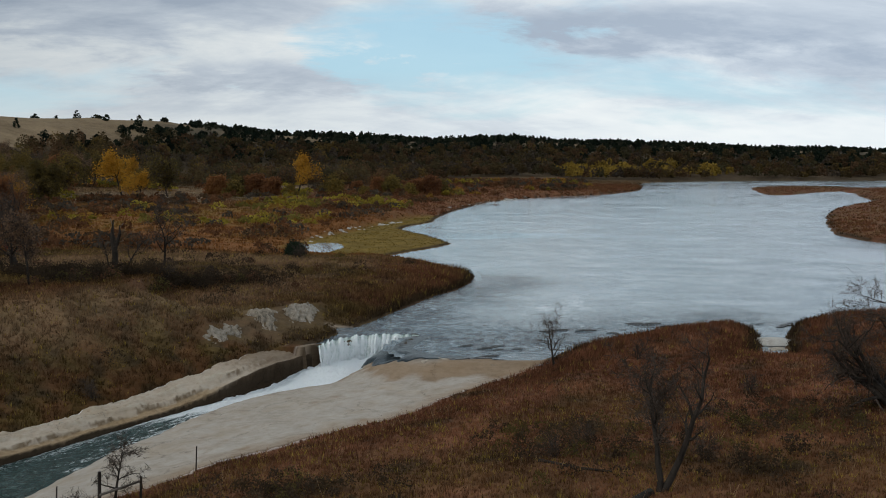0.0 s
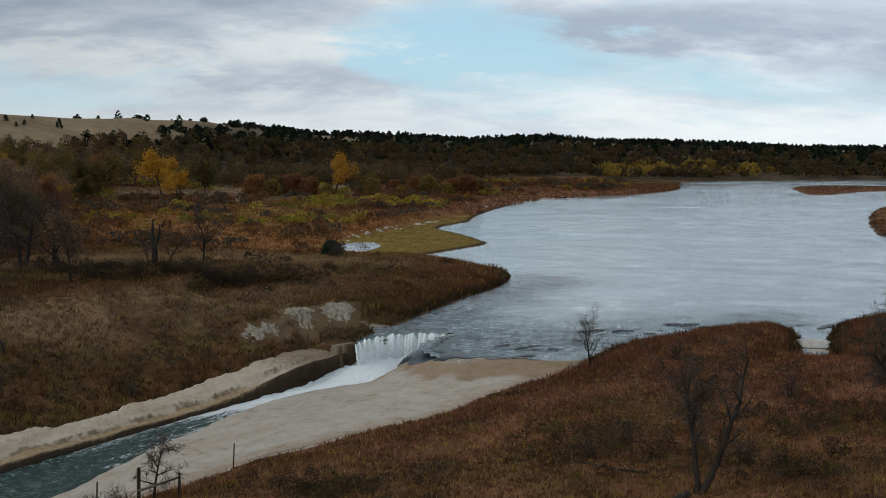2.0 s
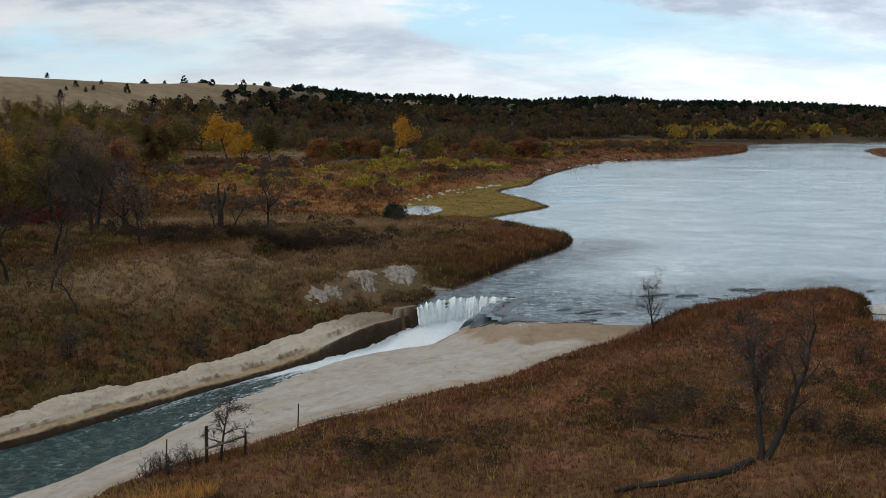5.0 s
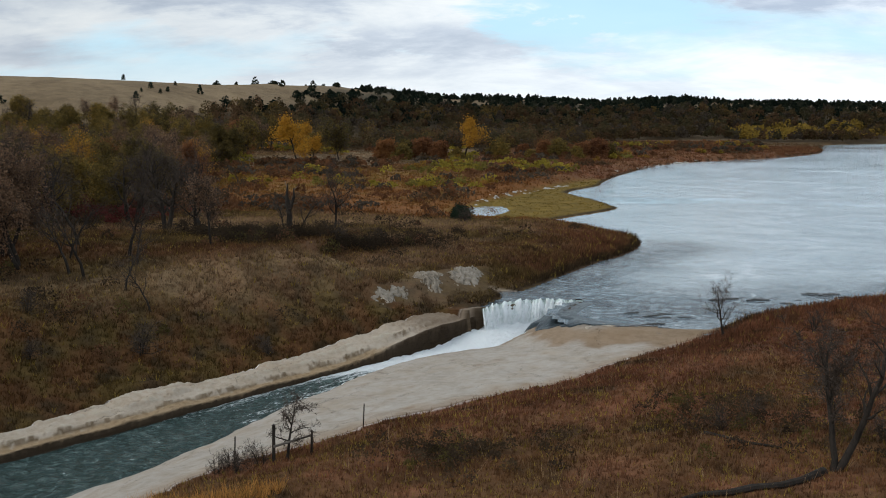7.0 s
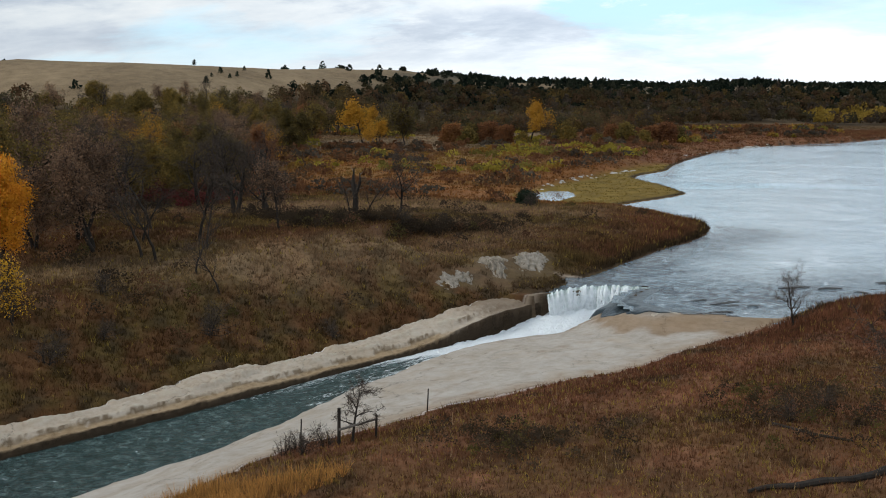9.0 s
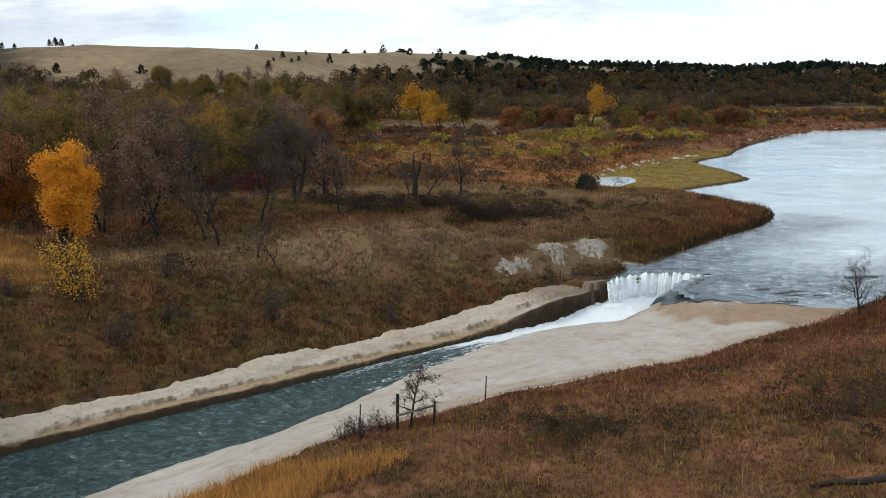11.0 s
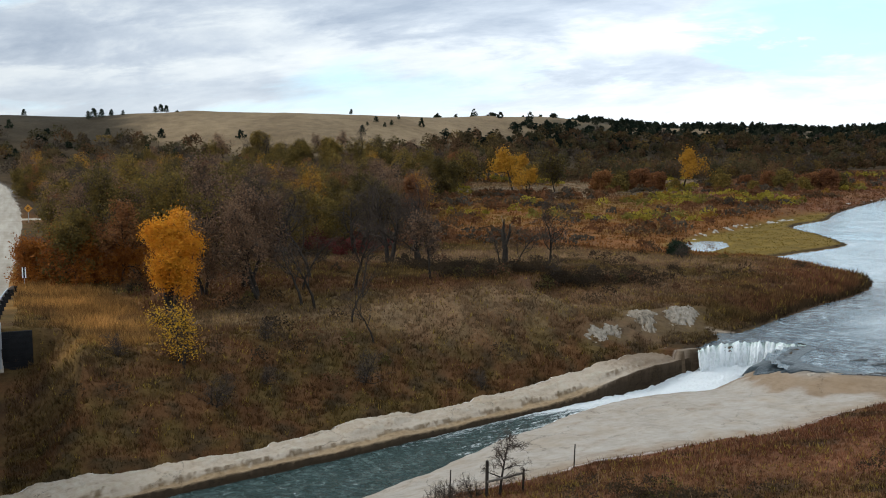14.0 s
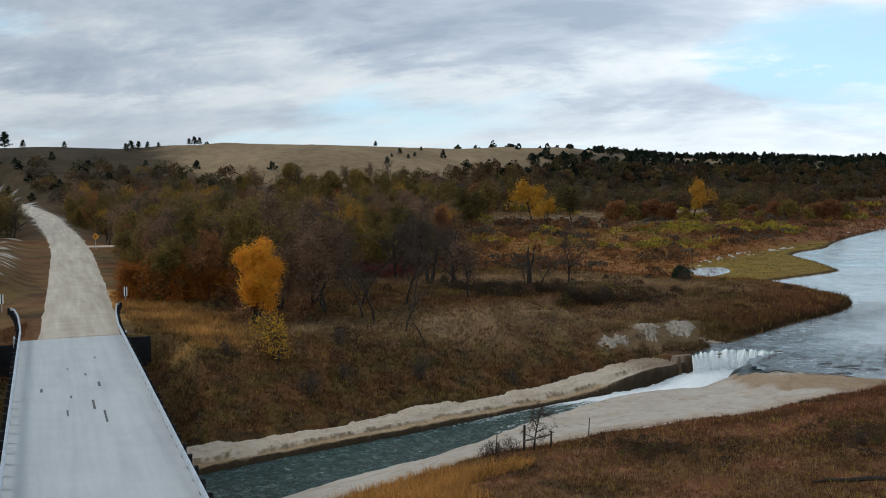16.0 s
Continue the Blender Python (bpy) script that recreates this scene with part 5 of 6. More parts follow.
# ---- the wood west of the river ----
kinds = [tree("olive_leaved_tree", "woodland tree with dull olive autumn leaves", "tree", 51, 8.8, OLIVE_LEAF, 0.12, 22, 0.34, spread=0.62, first=0.25, twig_count=2, twig_length=0.7, twig_width=0.016, bare_part=0.2, group="trees of the wood"),
         tree("withered_tree", "woodland tree with brown withered leaves", "tree", 52, 8.0, BROWN_LEAF, 0.11, 14, 0.36, spread=0.6, first=0.28, twig_count=3, twig_length=0.7, twig_width=0.015, bare_part=0.35, group="trees of the wood"),
         tree("leafless_tree", "bare grey woodland tree with fine twigs", "tree", 53, 9.2, spread=0.62, first=0.22, twig_count=5, twig_length=0.8, twig_width=0.012, group="trees of the wood"),
         tree("rust_leaved_tree", "woodland tree with rust-coloured leaves", "tree", 54, 7.2, RUST_LEAF, 0.12, 22, 0.34, spread=0.68, first=0.15, twig_count=2, bare_part=0.2, group="trees of the wood"),
         tree("yellow_leaved_tree", "woodland tree with fading yellow leaves", "tree", 55, 8.2, YELLOW_LEAF, 0.11, 12, 0.4, spread=0.6, first=0.25, twig_count=3, bare_part=0.4, group="trees of the wood"),
         tree("broad_tree", "broad woodland tree with dark olive leaves", "tree", 58, 8.0, OLIVE_LEAF, 0.13, 26, 0.36, spread=0.85, first=0.15, stems=2, twig_count=1, reach=0.9, bare_part=0.1, group="trees of the wood")]
wood_edge = curve([(-62, 66), (-56, 70), (-55, 80), (-58, 95), (-60, 112), (-64, 133), (-66, 150), (-84, 196), (-100, 225), (-150, 235), (-190, 190), (-150, 140), (-128, 133), (-100, 106), (-74, 80)], closed=True)
rngw = np.random.default_rng(56)
spots = []
while len(spots) < 205:
    c = np.array([[rngw.uniform(-190, -54), rngw.uniform(64, 235)]])
    r = np.hypot(*c[0])
    gap = 2.9 + 0.018 * (r - 90)
    if not inside(c, wood_edge)[0] or near_line(c, road_line)[0][0] < 8 or near_line(c, SIDE_ROAD)[0][0] < 5:
        continue
    if rngw.random() > (1.0 if r < 150 else 0.55):
        continue
    if all((s[0] - c[0, 0]) ** 2 + (s[1] - c[0, 1]) ** 2 > gap ** 2 for s in spots):
        spots.append((float(c[0, 0]), float(c[0, 1])))
for n, (sx, sy) in enumerate(spots):
    k = kinds[int(rngw.choice(6, p=(0.24, 0.20, 0.22, 0.10, 0.06, 0.18)))]
    size, turn = rngw.uniform(0.66, 1.15), rngw.uniform(0, 360)
    if k.location.length == 0:
        stand(k, sx, sy, turn, size)
    else:
        again(k, sx, sy, turn, size)
maple = stand(tree("low_tree", "low tree with orange and red leaves at the wood's edge", "tree", 57, 5.6, MAPLE_LEAF, 0.11, 15, 0.42, spread=0.8, first=0.05, stems=3, twig_count=2, reach=0.8, group="orange trees at the wood's edge"), -63.2, 67.6, 0)
for rx, ry, size in ((-60.8, 68.0, 0.85), (-58.8, 68.8, 0.62), (-65.5, 70.2, 1.0), (-67.5, 68.4, 0.8), (-57.2, 70.0, 0.55)):
    again(maple, rx, ry, 50 * rx, size)
for rx, ry, size in ((-108, 78, 0.7), (-122, 92, 0.75), (-136, 104, 0.85), (-148, 113, 0.9), (-160, 128, 0.9), (-172, 140, 1.0), (-152, 120, 0.9), (-186, 152, 1.0), (-200, 168, 1.0), (-116, 84, 0.6), (-176, 150, 0.9), (-128, 96, 0.95), (-142, 106, 1.05), (-134, 94, 1.0), (-118, 80, 0.9), (-150, 124, 0.8), (-166, 132, 1.1), (-180, 158, 1.0), (-210, 182, 1.1), (-225, 190, 1.1)):
    again(kinds[int(rngw.choice(3))], rx, ry, 33 * rx, size)


# ---- distant woods, pines and scrub ----
def clumps(name, label, centres, radii, tints, pieces, piece, seed, mat, cone=False, category="trees"):
    """Many small crowns in one mesh, each a ragged heap of leaf pieces in its own colour."""
    rng = np.random.default_rng(seed)
    n = len(centres)
    c = np.repeat(centres, pieces, 0)
    rad = np.repeat(radii, pieces, 0)
    if cone:
        t = rng.random((n * pieces, 1)) ** 1.15
        a = rng.uniform(0, 2 * np.pi, (n * pieces, 1))
        ring = rad[:, :1] * (np.clip(1.04 - t, 0, 1) ** 0.75 * step01(-0.2, 0.18, t) * 1.25) * rng.uniform(0.35, 1.0, (n * pieces, 1))
        off = np.concatenate([ring * np.cos(a), ring * np.sin(a), rad[:, 2:3] * (0.12 + t * 1.7)], 1)
    else:
        d = rng.normal(0, 1, (n * pieces, 3))
        d /= np.linalg.norm(d, axis=1)[:, None]
        d[:, 2] = np.abs(d[:, 2]) * 1.25 - 0.35
        off = d * rng.uniform(0.55, 1.08, (n * pieces, 1)) * rad
        off[:, 2] += rad[:, 2] * 0.75
    p = c + off
    a, b = rng.normal(0, 1, (len(p), 3)), rng.normal(0, 1, (len(p), 3))
    a /= np.linalg.norm(a, axis=1)[:, None]
    b -= a * (a * b).sum(1)[:, None]
    b /= np.linalg.norm(b, axis=1)[:, None]
    s = np.repeat(piece, pieces)[:, None] * rng.uniform(0.6, 1.5, (len(p), 1))
    vs = np.stack([p - a * s, p + b * s * 0.7, p + a * s, p - b * s * 0.7], 1).reshape(-1, 3)
    me = mesh_of(name, vs, np.arange(4 * len(p)).reshape(-1, 4), mat)
    col = np.repeat(tints, pieces, 0) * rng.uniform(0.85, 1.18, (len(p), 1))
    colours(me, "tint", np.repeat(col, 4, 0))
    return tagged(new(name, me), label, category, kind="stuff")


def polar(rng, n, th0, th1, r0, r1):
    th, r = np.radians(rng.uniform(th0, th1, n)), rng.uniform(r0, r1, n)
    return np.stack([-np.sin(th) * r, np.cos(th) * r], 1)


def pick(rng, n, palette, weights_):
    return np.array(palette)[rng.choice(len(palette), n, p=weights_)] * rng.uniform(0.8, 1.2, (n, 1))


rng = np.random.default_rng(61)
q = polar(rng, 15000, -34, 62, 150, 900)
_, k = height(q)
ok = (k["r"] > wood_foot(k["th"]) + 12 * k["rough"]) & (k["lake"] > 5) & (k["up"] < wood_top(k["th"])) & (near_line(q, road_line)[0] > 9) & ~inside(q, wood_edge)
ok &= rng.random(len(q)) < np.clip(1.25 - k["up"], 0.25, 1)
q = q[ok][:6500]
r = np.hypot(q[:, 0], q[:, 1])
rad = np.stack([rng.uniform(2.0, 4.2, len(q))] * 2 + [rng.uniform(2.2, 4.4, len(q))], 1) * (0.85 + r[:, None] / 2600)
tints = pick(rng, len(q), [(0.062, 0.043, 0.020), (0.074, 0.043, 0.022), (0.056, 0.042, 0.030), (0.095, 0.062, 0.021), (0.048, 0.040, 0.020)], (0.34, 0.2, 0.2, 0.1, 0.16))
gold = np.exp(-((r - 590 + 40 * np.sin(q[:, 0] / 30)) / 28) ** 2) * (q[:, 0] > 60) * (rng.random(len(q)) < 0.55)
tints = np.where((gold > 0.4)[:, None], np.array((0.24, 0.155, 0.03)) * rng.uniform(0.7, 1.2, (len(q), 1)), tints)
# the wood's nearer part, tree by tree
th = np.degrees(np.arctan2(-q[:, 0], q[:, 1]))
standing = []
for n in np.flatnonzero((r < 335) & (th > 17)):
    if len(standing) < 300 and all((q[n, 0] - q[m, 0]) ** 2 + (q[n, 1] - q[m, 1]) ** 2 > 30 for m in standing):
        standing.append(n)
for n in standing:
    again(kinds[int(rngw.choice(6, p=(0.26, 0.14, 0.20, 0.13, 0.07, 0.20)))], float(q[n, 0]), float(q[n, 1]), rngw.uniform(0, 360), rngw.uniform(0.7, 1.2))
loose = np.ones(len(q), bool)
loose[(r < 335) & (th > 17)] = rng.random(((r < 335) & (th > 17)).sum()) < 0.22
q, r, rad, tints = q[loose], r[loose], rad[loose], tints[loose]
far = r > 400
base = np.column_stack([q, Lie.z(q[:, 0], q[:, 1])])
clumps("distant_wood", "distant mixed wood in brown and olive autumn colour", base[far], rad[far], tints[far], 80, 0.26 + r[far] / 1500, 62, FOLIAGE)
clumps("nearer_wood", "mixed wood edge in brown, olive and orange autumn colour", base[~far], rad[~far], (tints * 1.35)[~far], 170, 0.10 + r[~far] / 1500, 62, FOLIAGE)

q = polar(rng, 26000, -34, 62, 330, 960)
_, k = height(q)
pine = np.interp(k["th"], [-34, 16, 20, 24, 33, 37, 60], [1, 1, 0.6, 0.012, 0.012, 0.10, 0.20])
grove = wave_noise(q, 90, 63, 3)
ok = (k["up"] > 0.25 + 0.15 * k["rough"]) & (rng.random(len(q)) < pine * np.clip(0.75 + 0.8 * grove, 0.05, 1) * (1 - 0.93 * step01(0.62, 0.88, k["up"]) * step01(11, 15, k["th"]) - 0.4 * step01(0.85, 0.98, k["up"]) * step01(14, 10, k["th"]))) & (k["up"] < 1.01)
q = q[ok][:5200]
r = np.hypot(q[:, 0], q[:, 1])
rad = np.stack([rng.uniform(1.3, 2.6, len(q))] * 2 + [rng.uniform(0.9, 2.2, len(q))], 1) * (0.8 + r[:, None] / 2500)
clumps("pine_slope", "dark pines and cedars along the valley rim", np.column_stack([q, Lie.z(q[:, 0], q[:, 1])]), rad, pick(rng, len(q), [(0.012, 0.018, 0.012), (0.021, 0.026, 0.016), (0.036, 0.037, 0.024)], (0.45, 0.35, 0.20)), 60, 0.26 + r / 1600, 64, FOLIAGE, True)

# single pines on the bare hill
rngc = np.random.default_rng(163)
pine_tree = tagged(new("pine_tree"), "dark green pine on the bare grass hill", "tree", "pines on the hill")
v1, f1 = tubes([((0, 0, -0.3), (0.03, 0, 2.2), 0.16, 0.11, 0), ((0.03, 0, 2.2), (0, 0.02, 4.9), 0.11, 0.03, 0)], 7)
child("trunk", mesh_of("trunk", v1, f1, BARK, True), pine_tree)
tiers = np.array([(2.1 * (1.02 - t) ** 0.55 * f * np.cos(a), 2.1 * (1.02 - t) ** 0.55 * f * np.sin(a), 0.8 + 4.0 * t) for t, f, a in zip(rngc.random(110) ** 1.1, rngc.uniform(0.3, 1.0, 110), rngc.uniform(0, 6.28, 110))])
v1, f1 = shards(rngc, tiers, (0.22, 0.22, 0.14), 0.17, 16)
child("crown", mesh_of("crown", v1, f1, NEEDLE), pine_tree)
hill_pines = [(41.4, 424, 0.7), (41.1, 426, 0.85), (40.7, 426, 0.75), (40.2, 428, 0.6), (39.6, 428, 0.45), (37.9, 430, 0.6), (37.6, 430, 0.75), (37.3, 431, 0.65), (38.4, 352, 1.05), (36.9, 345, 0.8), (35.3, 338, 1.0), (34.8, 342, 0.7),
              (33.5, 322, 0.9), (32.6, 318, 1.0), (32.2, 320, 0.8), (31.6, 314, 1.0), (31.2, 318, 0.75), (29.4, 318, 0.6), (28.0, 326, 0.55), (27.1, 424, 0.5), (26.5, 372, 0.6), (26.2, 386, 0.35), (25.7, 396, 0.55), (25.2, 390, 0.4), (24.8, 396, 0.45),
              (24.2, 345, 0.95), (23.9, 347, 1.0), (23.6, 350, 0.85), (24.4, 418, 0.4), (47.6, 452, 1.45), (46.7, 450, 0.7), (44.6, 446, 0.6)]
for n, (az, far_off, size) in enumerate(hill_pines):
    hx, hy = -math.sin(radians(az)) * far_off, math.cos(radians(az)) * far_off
    if n:
        again(pine_tree, hx, hy, 67 * n, size)
    else:
        stand(pine_tree, hx, hy, 0, size)

# gold and olive willow scrub over the flood plain, low brush by the woods
q = np.stack([rng.uniform(-130, 60, 9000), rng.uniform(118, 420, 9000)], 1)
_, k = height(q)
band = wave_noise(q, 45, 65, 3)
ok = (k["lake"] > 5) & ((q[:, 1] > 138) | (k["lake"] > 22)) & (k["marsh"] > 3) & (k["pond"] > 5) & ~k["east"] & (near_line(q, STRIP_D)[0] > 13) & (near_line(q, road_line)[0] > 9) & (near_line(q, SIDE_ROAD)[0] > 5) & (k["up"] < 0.02) & (q[:, 0] < 40 + 0.2 * (q[:, 1] - 300)) & (rng.random(len(q)) < np.clip(0.25 + 0.9 * band, 0.04, 1)) & ~inside(q, wood_edge)
q = q[ok][:2300]
r = np.hypot(q[:, 0], q[:, 1])
rad = np.stack([rng.uniform(0.7, 2.4, len(q))] * 2 + [rng.uniform(0.5, 1.35, len(q))], 1)
lime = (wave_noise(q, 60, 66, 2) > 0.1) & (q[:, 1] > 165)
tints = np.where(lime[:, None], pick(rng, len(q), [(0.25, 0.19, 0.030), (0.15, 0.120, 0.030), (0.21, 0.115, 0.026)], (0.45, 0.3, 0.25)), pick(rng, len(q), [(0.13, 0.06, 0.028), (0.09, 0.055, 0.030), (0.07, 0.055, 0.04)], (0.45, 0.3, 0.25)))
clumps("willow_scrub", "low willow scrub in gold, olive and rust", np.column_stack([q, Lie.z(q[:, 0], q[:, 1])]), rad, tints, 40, 0.16 + r / 1500, 67, FOLIAGE, category="shrubs")

q = np.stack([rng.uniform(-62, 6, 5000), rng.uniform(38, 132, 5000)], 1)
_, k = height(q)
row = np.exp(-(near_line(q, curve([(-31.5, 78), (-28, 80), (-24.4, 86.6), (-21, 92.6), (-16, 97)], 2.0))[0] / 2.0) ** 2) + 0.16 * np.exp(-(k["dw"] - 14) ** 2 / 30) * (q[:, 1] < 60) + 0.6 * step01(-52, -58, q[:, 0])
ok = (k["lake"] > 7) & (k["dw"] > 6) & ~k["east"] & ~k["far_side"] & (rng.random(len(q)) < np.clip(0.03 + row, 0, 1)) & (near_line(q, road_line)[0] > 7) & (near_line(q, np.array([bridge_near, bridge_far]))[0] > 6) & (signed(q, STRAW) > 1.5)
q = q[ok][:620]
rad = np.stack([rng.uniform(0.4, 1.2, len(q))] * 2 + [rng.uniform(0.4, 0.95, len(q))], 1)
clumps("dark_brush", "low dark brush on the grassy bank", np.column_stack([q, Lie.z(q[:, 0], q[:, 1])]), rad, pick(rng, len(q), [(0.040, 0.028, 0.018), (0.060, 0.040, 0.024), (0.085, 0.068, 0.024), (0.11, 0.055, 0.03)], (0.45, 0.3, 0.12, 0.13)), 110, np.full(len(q), 0.075), 68, FOLIAGE, category="shrubs")


thick_line = curve([(-38, 84), (-33, 82), (-29, 83), (-25, 87), (-21, 92)], 0.5)
q = thick_line[rng.integers(0, len(thick_line), 150)] + rng.normal(0, 1.1, (150, 2))
rad = np.stack([rng.uniform(0.5, 1.2, len(q))] * 2 + [rng.uniform(0.5, 1.0, len(q))], 1)
clumps("thicket", "dark twiggy thicket in the dry grass of the flood plain", np.column_stack([q, Lie.z(q[:, 0], q[:, 1])]), rad, pick(rng, len(q), [(0.034, 0.025, 0.017), (0.050, 0.034, 0.022), (0.075, 0.050, 0.026)], (0.5, 0.35, 0.15)), 130, np.full(len(q), 0.06), 168, FOLIAGE, category="shrubs")
spots = ((6.4, 44.0, 2.6, 2.4, 60), (17.6, 48.0, 2.6, 2.2, 60), (-6.0, 38.4, 2.2, 1.3, 45), (12.0, 40.5, 2.5, 1.6, 30))
q = np.concatenate([rng.normal((cx, cy), (sx, sy), (n, 2)) for cx, cy, sx, sy, n in spots])
rad = np.stack([rng.uniform(0.25, 0.75, len(q))] * 2 + [rng.uniform(0.25, 0.55, len(q))], 1)
clumps("bank_brush", "dark twiggy brush among the rust-red grass", np.column_stack([q, Lie.z(q[:, 0], q[:, 1])]), rad, pick(rng, len(q), [(0.050, 0.034, 0.022), (0.068, 0.046, 0.026), (0.085, 0.066, 0.022)], (0.5, 0.35, 0.15)), 110, np.full(len(q), 0.045), 69, FOLIAGE, category="shrubs")
q = np.concatenate([rng.normal((cx, cy), (sx, sy), (n, 2)) for cx, cy, sx, sy, n in ((-69, 122, 5, 5, 60), (-56, 108, 4, 5, 40))])
rad = np.stack([rng.uniform(0.8, 1.6, len(q))] * 2 + [rng.uniform(0.6, 1.1, len(q))], 1)
clumps("red_scrub", "dark red leafy scrub between the bare trees", np.column_stack([q, Lie.z(q[:, 0], q[:, 1])]), rad, pick(rng, len(q), [(0.100, 0.026, 0.022), (0.075, 0.028, 0.022)], (0.6, 0.4)), 80, np.full(len(q), 0.12), 70, FOLIAGE, category="shrubs")


# ---- grass ----
def tufts(name, label, q, k, tall, wide, blades, seed, tint=None, flecks=0.0, calm=1.0):
    rng = np.random.default_rng(seed)
    n = len(q)
    c = cover_of(q, k, False)[0] if tint is None else tint
    c = c * (1 + calm * rng.uniform(-0.5, 0.55, (n, 1)))
    if np.any(flecks):
        m = rng.random(n) < flecks
        c[m] = np.array((0.26, 0.18, 0.04)) * rng.uniform(0.7, 1.3, (m.sum(), 1))
    z = Lie.z(q[:, 0], q[:, 1]) - 0.04
    base = np.repeat(np.column_stack([q, z]), blades, 0)
    m = n * blades
    h = np.repeat(tall, blades) * rng.uniform(0.5, 1.25, m)
    a, b = rng.uniform(0, 2 * np.pi, m), rng.uniform(0, 2 * np.pi, m)
    w = np.repeat(wide, blades) * rng.uniform(0.6, 1.4, m)
    off = np.stack([np.cos(a), np.sin(a), np.zeros(m)], 1) * (w * rng.uniform(0, 2.2, m))[:, None]
    side = np.stack([np.cos(b), np.sin(b), np.zeros(m)], 1) * w[:, None] * 0.5
    lean = np.stack([np.cos(a), np.sin(a), np.zeros(m)], 1) * (h * rng.uniform(0.05, 0.7, m))[:, None] + np.stack([np.zeros(m), np.zeros(m), h], 1)
    p = base + off
    vs = np.stack([p - side, p + side, p + lean], 1).reshape(-1, 3)
    me = mesh_of(name, vs, np.arange(3 * m).reshape(-1, 3), GRASS)
    colours(me, "tint", np.repeat(np.repeat(c, blades, 0), 3, 0))
    return tagged(new(name, me), label, "grass", kind="stuff")


def sow(rng, n, x0, x1, y0, y1, east=None):
    q = np.stack([rng.uniform(x0, x1, n), rng.uniform(y0, y1, n)], 1)
    if east is not None:
        q = q[(inside(q, east_land) == east) & ~inside(q, lake_outline)]
    return q, height(q)[1]


def kept(q, k, ok):
    return q[ok], {a: v[ok] for a, v in k.items()}


rng = np.random.default_rng(71)
q, k = sow(rng, 210000, -24, 46, 25, 94, True)
ok = k["east"] & (k["lake"] > 0.15) & (rng.random(len(q)) < np.clip(1.15 - (q[:, 1] - 40) / 70, 0.35, 1)) & (k["dg"] > 0.15)
q, k = kept(q, k, ok)
dl = k["lake"]
tall = rng.uniform(0.10, 0.29, len(q)) * (1 + 1.1 * step01(9, 2, dl) * (q[:, 1] > 62)) * (1 + 0.3 * wave_noise(q, 6, 72))
tufts("east_grass", "rust-red and brown dry grass on the east bank", q, k, tall, 0.018 + 0.0006 * q[:, 1], 4, 73, flecks=np.clip(0.16 - 0.12 * step01(44, 60, q[:, 1]) - 0.10 * step01(0.0, 0.6, wave_noise(q, 8, 172)), 0.02, 1))
q, k = sow(rng, 200000, -66, 6, 36, 134, False)
ok = ~k["east"] & ~k["far_side"] & (k["lake"] > 0.1) & (k["chan"] > 0) & ((k["dw"] > k["bench"] - 0.55 + 0.5 * wave_noise(q, 1.6, 179, 3)) | (q[:, 1] > 77)) & (rng.random(len(q)) < np.clip(1.2 - (q[:, 1] - 50) / 110, 0.4, 1)) & (near_line(q, road_line)[0] > 4.5) & (near_line(q, np.array([bridge_near, bridge_far]))[0] > 4.6)
for face in SCARP_FACES:
    ok &= (signed(q, np.array(face)) > 0.15) | (rng.random(len(q)) < 0.06)
q, k = kept(q, k, ok)
dl = k["lake"]
tall = rng.uniform(0.15, 0.42, len(q)) * (1 + 0.9 * step01(7, 1, dl) * (q[:, 1] > 88)) * (1 + 0.4 * wave_noise(q, 6, 74))
tufts("west_grass", "olive, tan and brown dry grass on the west bank", q, k, tall, 0.02 + 0.0007 * q[:, 1], 4, 75, flecks=0.05)
q, k = sow(rng, 60000, -125, 110, 132, 460)
ok = (k["lake"] > 0.5) & (k["pond"] > 0.5) & (k["up"] < 0.03) & (q[:, 0] < 90) & ~inside(q, wood_edge)
q, k = kept(q, k, ok)
mk = k["marsh"]
r = np.hypot(q[:, 0], q[:, 1])
tufts("meadow_grass", "orange, rust and olive meadow grass on the flood plain", q, k, np.where(mk < 1, 0.16, rng.uniform(0.22, 0.55, len(q))), 0.06 + 0.0013 * r, 4, 76, calm=0.55)
q, k = sow(rng, 16000, 60, 260, 160, 520)
ok = ((k["lake"] > 0.5) | (k["isle"] < -0.5)) & (k["r"] < 600)
q, k = kept(q, k, ok)
tufts("island_grass", "tall rust and gold grass on the low islands", q, k, rng.uniform(0.2, 0.5, len(q)), np.full(len(q), 0.5), 4, 77, calm=0.5)
q, k = sow(rng, 22000, -74, -40, 42, 70)
ok = (signed(q, STRAW) < 0.5) & (near_line(q, road_line)[0] > 4.3) & (near_line(q, np.array([bridge_near, bridge_far]))[0] > 4.6)
q, k = kept(q, k, ok)
tufts("straw_grass", "tall straw-coloured grass beside the bridge", q, k, rng.uniform(0.35, 0.75, len(q)), np.full(len(q), 0.07), 5, 78)
q, k = sow(rng, 9000, -24, -4, 25, 38)
ok = k["east"] & (k["dg"] > 0.3) & (q[:, 0] < -12.0 + 2.0 * k["rough"]) & (q[:, 1] < 34.0) & (near_line(q, NEAR_ROAD)[0] > 5)
q, k = kept(q, k, ok)
tufts("tall_straw", "tall golden grass on the near bank", q, k, rng.uniform(0.4, 0.8, len(q)), np.full(len(q), 0.03), 5, 79, tint=np.tile(np.array((0.38, 0.19, 0.055)), (len(q), 1)))


